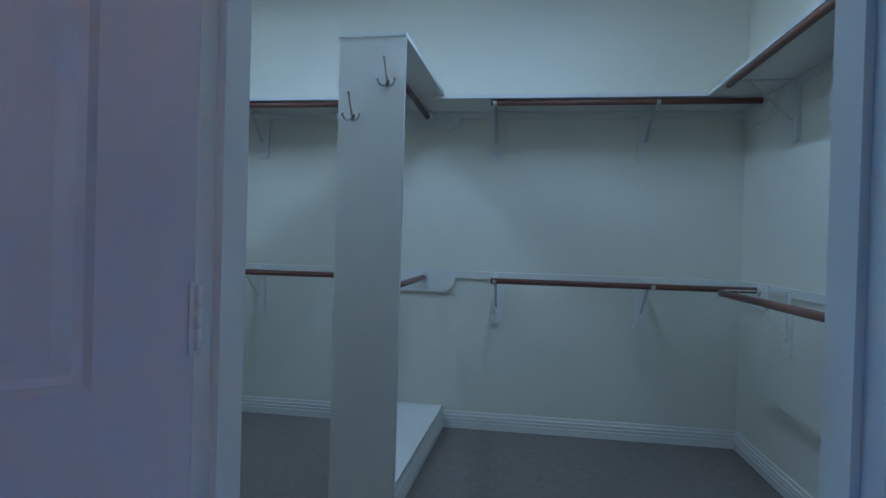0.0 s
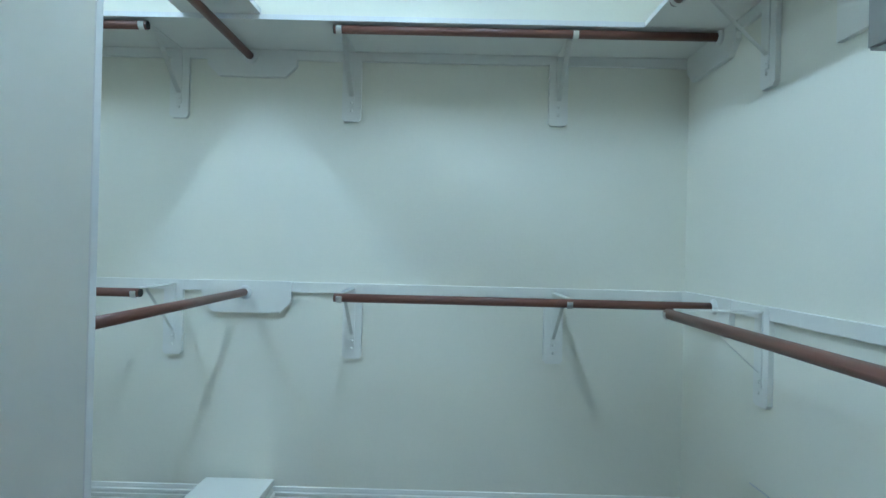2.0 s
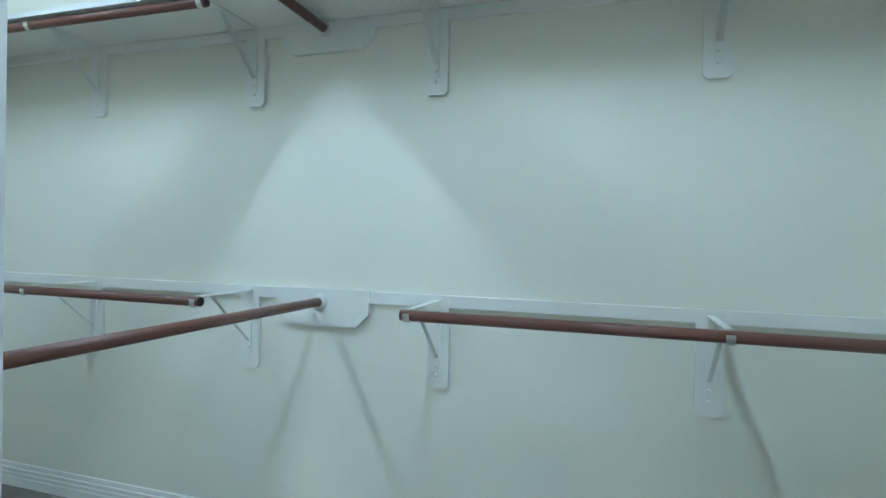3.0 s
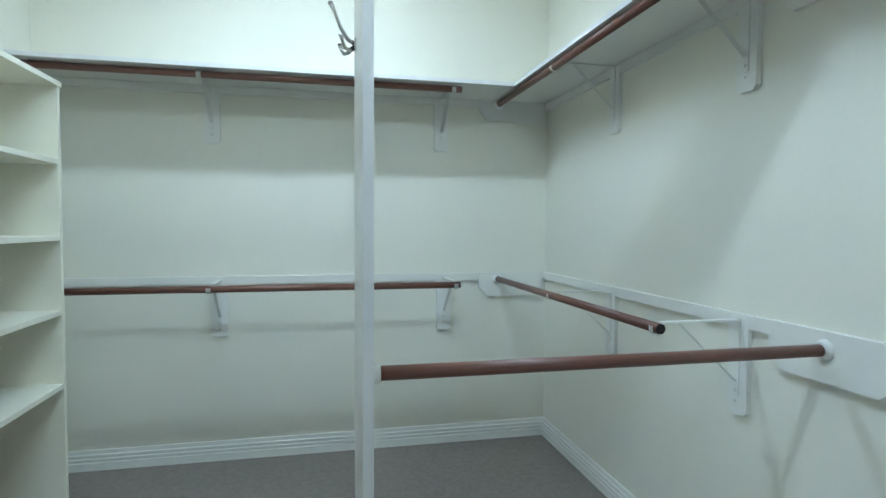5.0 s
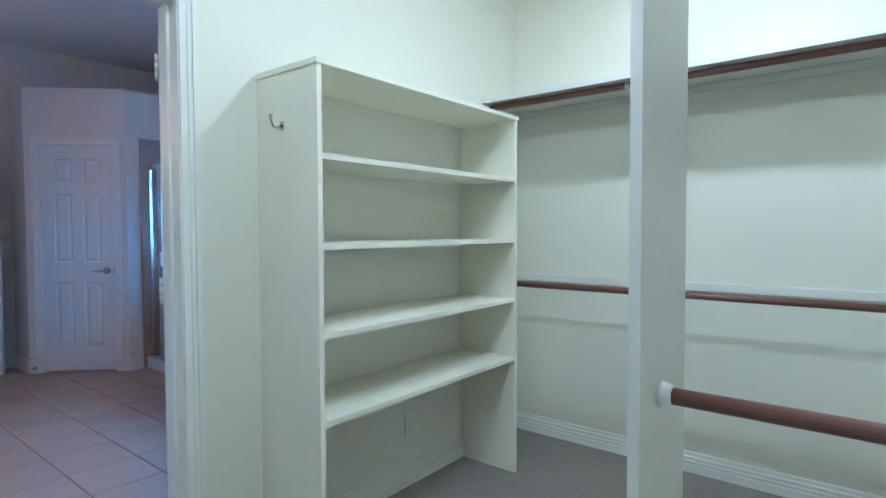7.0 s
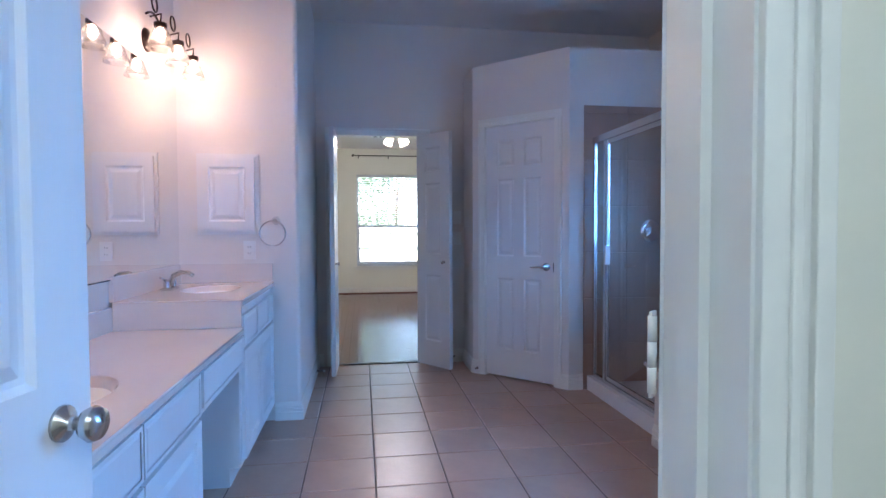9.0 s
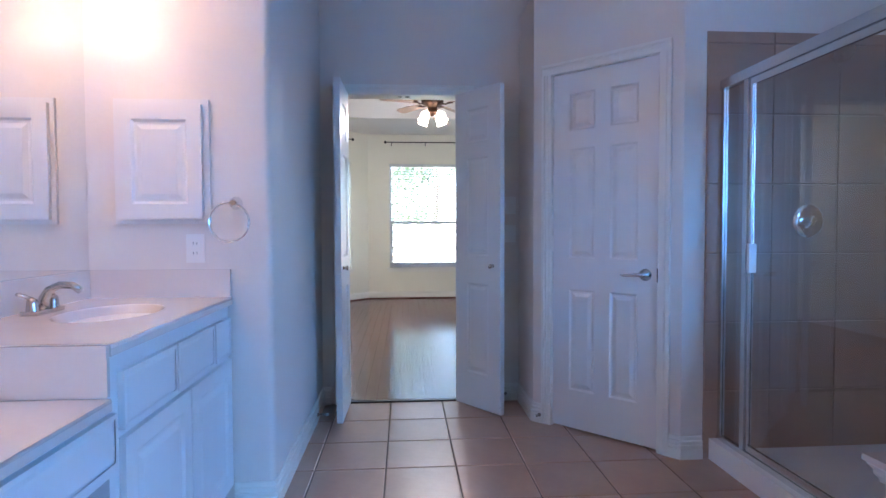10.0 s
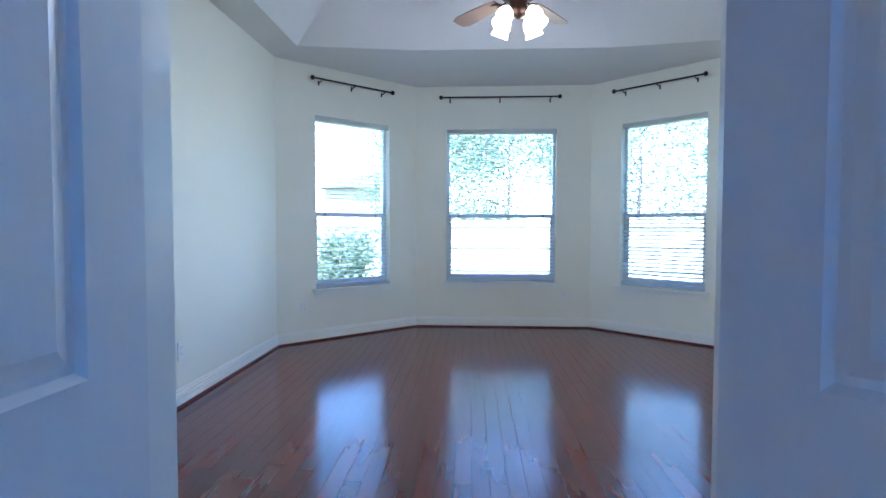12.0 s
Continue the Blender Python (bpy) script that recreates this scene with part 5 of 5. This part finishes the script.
for k in range(5):
    a = radians(k * 72 + 20)
    bm = bmesh.new()
    outline = [(0.20, -0.045), (0.40, -0.062), (0.60, -0.068), (0.655, -0.050), (0.665, 0.0), (0.655, 0.050), (0.60, 0.068), (0.40, 0.062), (0.20, 0.045)]
    prism(bm, outline, -0.004, 0.004)
    bmesh.ops.transform(bm, matrix=Matrix.Rotation(a, 4, "Z") @ Matrix.Translation((0, 0, 0.085)) @ Matrix.Rotation(radians(12), 4, "X"), verts=bm.verts)
    bl = part("blade", bm, BLADE, fan, "walnut-brown fan blade")
    bm = bmesh.new()
    tube(bm, [(0.10, 0, 0.07), (0.16, 0.0, 0.062), (0.20, 0.018, 0.075), (0.25, 0.02, 0.082)], 0.008, 8)
    tube(bm, [(0.16, 0, 0.062), (0.20, -0.018, 0.075), (0.25, -0.02, 0.082)], 0.007, 8)
    bmesh.ops.transform(bm, matrix=Matrix.Rotation(a, 4, "Z"), verts=bm.verts)
    part("blade_iron", bm, BRONZE, bl)
for k in range(4):
    a = radians(k * 90 + 45)
    bm = bmesh.new()
    tube(bm, [(0.045, 0, -0.035), (0.085, 0, -0.025), (0.110, 0, -0.040)], 0.008, 8)
    bmesh.ops.transform(bm, matrix=Matrix.Rotation(a, 4, "Z"), verts=bm.verts)
    part("light_arm", bm, BRONZE, fan)
    bm = bmesh.new()
    lathe(bm, ((0.020, 0.0), (0.044, -0.025), (0.056, -0.065), (0.050, -0.100), (0.062, -0.135), (0.058, -0.134), (0.045, -0.100), (0.030, -0.030), (0.0, -0.010)), sides=20)
    bmesh.ops.transform(bm, matrix=Matrix.Rotation(a, 4, "Z") @ Matrix.Translation((0.105, 0, -0.035)) @ Matrix.Rotation(radians(-28), 4, "Y"), verts=bm.verts)
    part("shade", bm, FAN_GLASS, fan, "lit frosted tulip glass shade")

vent = thing("ceiling_vent", "grey-white slatted ceiling vent", "vent", pose(0.61, -7.07, 3.098))
for nm, b in (("frame", (-0.17, 0.17, 0.075, 0.10)), ("frame", (-0.17, 0.17, -0.10, -0.075)), ("frame", (-0.17, -0.145, -0.0745, 0.0745)), ("frame", (0.145, 0.17, -0.0745, 0.0745))):
    bm = bmesh.new()
    box(bm, *b, -0.012, 0)
    part(nm, bm, PLASTIC, vent, "", 0.002)
for k in range(9):
    bm = bmesh.new()
    box(bm, -0.144, 0.144, -0.008, 0.008, -0.0012, 0.0012, Matrix.Translation((0, -0.064 + k * 0.016, -0.008)) @ Matrix.Rotation(radians(40), 4, "X"))
    part("slat", bm, GREY_METAL, vent)

for fx, fy in ((-0.50, -2.20), (-0.71, -2.15)):
    cf = thing("ceiling_fixture", "small square ceiling fixture in the bathroom", "ceiling fixture", pose(fx, fy, TOP - 0.02), "square ceiling fixtures")
    bm = bmesh.new()
    box(bm, -0.052, 0.052, -0.052, 0.052, -0.010, 0)
    part("trim_plate", bm, PLASTIC, cf, "", 0.003)
    bm = bmesh.new()
    box(bm, -0.036, 0.036, -0.036, 0.036, -0.013, -0.0102)
    part("grille", bm, GREY_METAL, cf, "grey grille")

# ---- garden outside ----
bm = bmesh.new()
box(bm, -400, 400, -400, 400, -0.60, -0.45)
tagged(part("ground", bm, GRASS), "dry sunlit lawn round the house", "ground", "", "structure")
fence = thing("fence", "sun-bleached wooden board fence across the garden", "fence")
bm = bmesh.new()
box(bm, -0.068, 0.068, 0, 0.018, 0, 1.80)
first = part("board", bm, FENCE, fence)
first.matrix_local = pose(-14, -19.0, -0.45)
for k in range(1, 190):
    b = new("board", first.data)
    b.parent = fence
    b.matrix_local = pose(-14 + k * 0.145, -19.0 + 0.012 * math.sin(k * 2.1), -0.45 + 0.012 * math.sin(k * 1.7))
for z in (-0.1, 0.6, 1.15):
    bm = bmesh.new()
    box(bm, -14, 13.5, -18.97, -18.93, z, z + 0.09)
    part("rail", bm, FENCE, fence)


def foliage(bm, centres, count, spread, size, rng):
    """Many small leaf blades scattered round clump centres."""
    for _ in range(count):
        c = rng.choice(centres)
        d = Vector((rng.gauss(0, 1), rng.gauss(0, 1), rng.gauss(0, 0.8))) * spread
        p = Vector(c) + d
        u = Vector((rng.uniform(-1, 1), rng.uniform(-1, 1), rng.uniform(-0.6, 0.6))).normalized() * size * rng.uniform(0.6, 1.3)
        v = u.orthogonal().normalized() * size * 0.4
        bm.faces.new([bm.verts.new(q) for q in (p, p + u * 0.5 + v, p + u, p + u * 0.5 - v)])


def tree(x, y, h, crown, seed, label):
    rng = random.Random(seed)
    ob = thing("tree", label, "tree", pose(x, y, -0.45))
    bm = bmesh.new()
    tube(bm, [(0, 0, 0), (0.05, 0.02, h * 0.2), (-0.04, 0.06, h * 0.45), (0.05, 0.0, h * 0.8)], [0.12, 0.08, 0.05, 0.02], 10)
    tips = []
    for k in range(9):
        a, z = k * 2.4, h * (0.30 + 0.05 * k)
        tip = (crown * 0.75 * math.cos(a), crown * 0.75 * math.sin(a), z + h * 0.18)
        tube(bm, [(0, 0, z), (tip[0] * 0.5, tip[1] * 0.5, z + h * 0.07), tip], [0.03, 0.018, 0.008], 7)
        tips.append(tip)
    part("trunk", bm, BARK, ob)
    bm = bmesh.new()
    centres = tips + [(rng.uniform(-1, 1) * crown, rng.uniform(-1, 1) * crown * 0.7, h * rng.uniform(0.20, 0.95)) for _ in range(30)]
    foliage(bm, centres, 9500, crown * 0.25, 0.125, rng)
    part("crown", bm, LEAF, ob)
    return ob


tree(-1.6, -24.0, 7.5, 2.6, 3, "leafy green tree behind the garden fence")
tree(1.0, -25.5, 6.5, 2.3, 5, "leafy green tree beside another beyond the fence")
tree(-6.0, -22.5, 8.0, 2.8, 7, "large leafy tree past the fence corner")
tree(12.0, -23.0, 5.0, 2.0, 9, "smaller leafy tree behind the fence")
bush = thing("bush", "dense green garden bush below the angled window", "bush", pose(2.15, -12.6, -0.45))
bm = bmesh.new()
rng = random.Random(11)
foliage(bm, [(rng.uniform(-0.55, 0.55), rng.uniform(-0.5, 0.5), rng.uniform(0.3, 1.35)) for _ in range(16)], 3600, 0.17, 0.10, rng)
part("crown", bm, LEAF, bush)
bm = bmesh.new()
for k in range(6):
    tube(bm, [(0, 0, 0), (0.25 * math.cos(k), 0.25 * math.sin(k), 0.6), (0.45 * math.cos(k), 0.4 * math.sin(k), 1.2)], [0.03, 0.02, 0.008], 6)
part("stems", bm, BARK, bush)
roof = thing("neighbour_house", "neighbouring house with a grey shingle roof", "house", pose(4.7, -34.0, -0.45))
bm = bmesh.new()
box(bm, -2.3, 2.3, -4, 4, 0, 3.5)
part("wall", bm, FENCE, roof)
bm = bmesh.new()
pts = [(-2.7, -4.4, 3.5), (2.7, -4.4, 3.5), (2.7, 4.4, 3.5), (-2.7, 4.4, 3.5), (-0.4, 0, 4.7), (0.4, 0, 4.7)]
v = [bm.verts.new(p) for p in pts]
for f in ((0, 1, 5, 4), (1, 2, 5), (2, 3, 4, 5), (3, 0, 4), (3, 2, 1, 0)):
    bm.faces.new([v[i] for i in f])
part("roof", bm, ROOF, roof, "grey shingle roof")

# ---- tiles and boards ----


def tile_mesh(name, a, b, t, mat, chamfer=0.003):
    """A flat piece a by b with softened upper edges, its corner at the origin."""
    c = chamfer
    me = bpy.data.meshes.new(name)
    low = [(0, 0, 0), (a, 0, 0), (a, b, 0), (0, b, 0)]
    mid = [(x, y, t - c) for x, y, _ in low]
    top = [(c, c, t), (a - c, c, t), (a - c, b - c, t), (c, b - c, t)]
    faces = [(8, 9, 10, 11)] + [(k, (k + 1) % 4, 4 + (k + 1) % 4, 4 + k) for k in range(4)] + [(4 + k, 4 + (k + 1) % 4, 8 + (k + 1) % 4, 8 + k) for k in range(4)]
    me.from_pydata(low + mid + top, [], faces)
    me.materials.append(mat)
    return me


PT, JOINT = 0.3425, 0.006
cache = {}


def piece(name, x0, x1, y0, y1, z, t, mat, parent, turn=None):
    key = (name, round(x1 - x0, 3), round(y1 - y0, 3))
    if key not in cache:
        cache[key] = tile_mesh(name, x1 - x0, y1 - y0, t, mat, 0.0006 if name == "plank" else 0.003)
    ob = new(name, cache[key])
    ob.parent = parent
    ob.matrix_local = (turn or Matrix.Identity(4)) @ Matrix.Translation((x0, y0, z))
    return ob


ix0, iy0 = -0.088 - 8 * PT, DY - 0.010
for i in range(12):
    for j in range(13):
        x0, x1 = ix0 + i * PT + JOINT / 2, ix0 + (i + 1) * PT - JOINT / 2
        y0, y1 = iy0 + j * PT + JOINT / 2, iy0 + (j + 1) * PT - JOINT / 2
        x0, x1, y1 = max(x0, BWX), min(x1, MX), min(y1, SY - 0.05)
        if x1 - x0 > 0.02 and y1 - y0 > 0.02 and not (x1 < -1.83 and y1 < 0.6) and not (x0 > CX and y1 < RY) and not (x1 < LB.x and y1 < LB.y):
            piece("tile", x0, x1, y0, y1, -0.006, 0.006, TILE, TILE_FLOOR)

tiles = thing("tile_shower_wall", "tan square wall tiles lining the shower", "wall tiles", kind="structure")
bm = bmesh.new()
box(bm, BWX + 0.001, -1.676, LB.y + 0.0005, LB.y + 0.004, 0.0, 2.128)
box(bm, BWX + 0.0005, BWX + 0.004, LB.y + 0.004, KY0 - 0.001, 0.046, 2.128)
part("grout", bm, SHOWER_GROUT, tiles)
A = 0.345
for i in range(4):
    for j in range(7):
        x1 = -1.676 - i * A
        x0 = max(x1 - A + 0.004, BWX + 0.012)
        z0, z1 = j * A + 0.002, min((j + 1) * A - 0.002, 2.128)
        if x1 - x0 > 0.02 and z1 - z0 > 0.02:
            piece("tile", -x1, -x0, z0, z1, 0, 0.006, SHOWER_TILE, tiles, Matrix.Translation((0, LB.y + 0.0042, 0)) @ Matrix(((-1, 0, 0, 0), (0, 0, 1, 0), (0, 1, 0, 0), (0, 0, 0, 1))))
        y0 = LB.y + 0.012 + i * A
        y1 = min(y0 + A - 0.004, KY0 - 0.002)
        if y1 - y0 > 0.02 and z1 - z0 > 0.02:
            piece("tile", y0, y1, max(z0, 0.047), z1, 0, 0.006, SHOWER_TILE, tiles, Matrix.Translation((BWX + 0.0042, 0, 0)) @ Matrix(((0, 0, 1, 0), (1, 0, 0, 0), (0, 1, 0, 0), (0, 0, 0, 1))))
splash = thing("tile_tub_wall", "pale square tiles above the tub deck", "wall tiles", kind="structure")
bm = bmesh.new()
box(bm, BWX + 0.001, -1.641, KY1 + 0.0005, KY1 + 0.004, TZ - 0.003, 1.060)
part("grout", bm, TUB_GROUT, splash)
for i in range(4):
    for j in range(2):
        x1 = -1.645 - i * 0.335
        x0 = max(x1 - 0.331, BWX + 0.005)
        z0 = TZ + 0.002 + j * 0.285
        if x1 - x0 > 0.02:
            piece("tile", -x1, -x0, z0, min(z0 + 0.281, 1.058), 0, 0.006, WALL_TILE, splash, Matrix.Translation((0, KY1 + 0.0042, 0)) @ Matrix(((-1, 0, 0, 0), (0, 0, 1, 0), (0, 1, 0, 0), (0, 0, 0, 1))))

PW = 0.083
rng = random.Random(4)
x = BWR
while x < BWL:
    first_y = DY - 0.052
    top_y = first_y
    while top_y > BYC:
        step = rng.choice((0.8, 1.0, 1.2, 1.5))
        if top_y == first_y:
            step = rng.choice((0.35, 0.6, 0.9, 1.2))
        low_y = max(top_y - step, BYC - 0.01)
        if top_y - low_y > 0.03:
            x1 = min(x + PW, BWL)
            limit = BYC - 0.01
            if x > BL:
                limit = BYC + (x - BL) / (BWL - BL) * (BYS - BYC) - 0.03
            if x1 < BR:
                limit = BYC + (BR - x1) / (BR - BWR) * (BYS - BYC) - 0.03
            low2 = max(low_y, limit)
            if top_y - low2 > 0.03 and x1 - x > 0.02:
                piece("plank", x + 0.0006, x1 - 0.0006, low2 + 0.0006, top_y - 0.0006, -0.006, 0.006, WOOD, WOOD_FLOOR)
        top_y = low_y
    x += PW
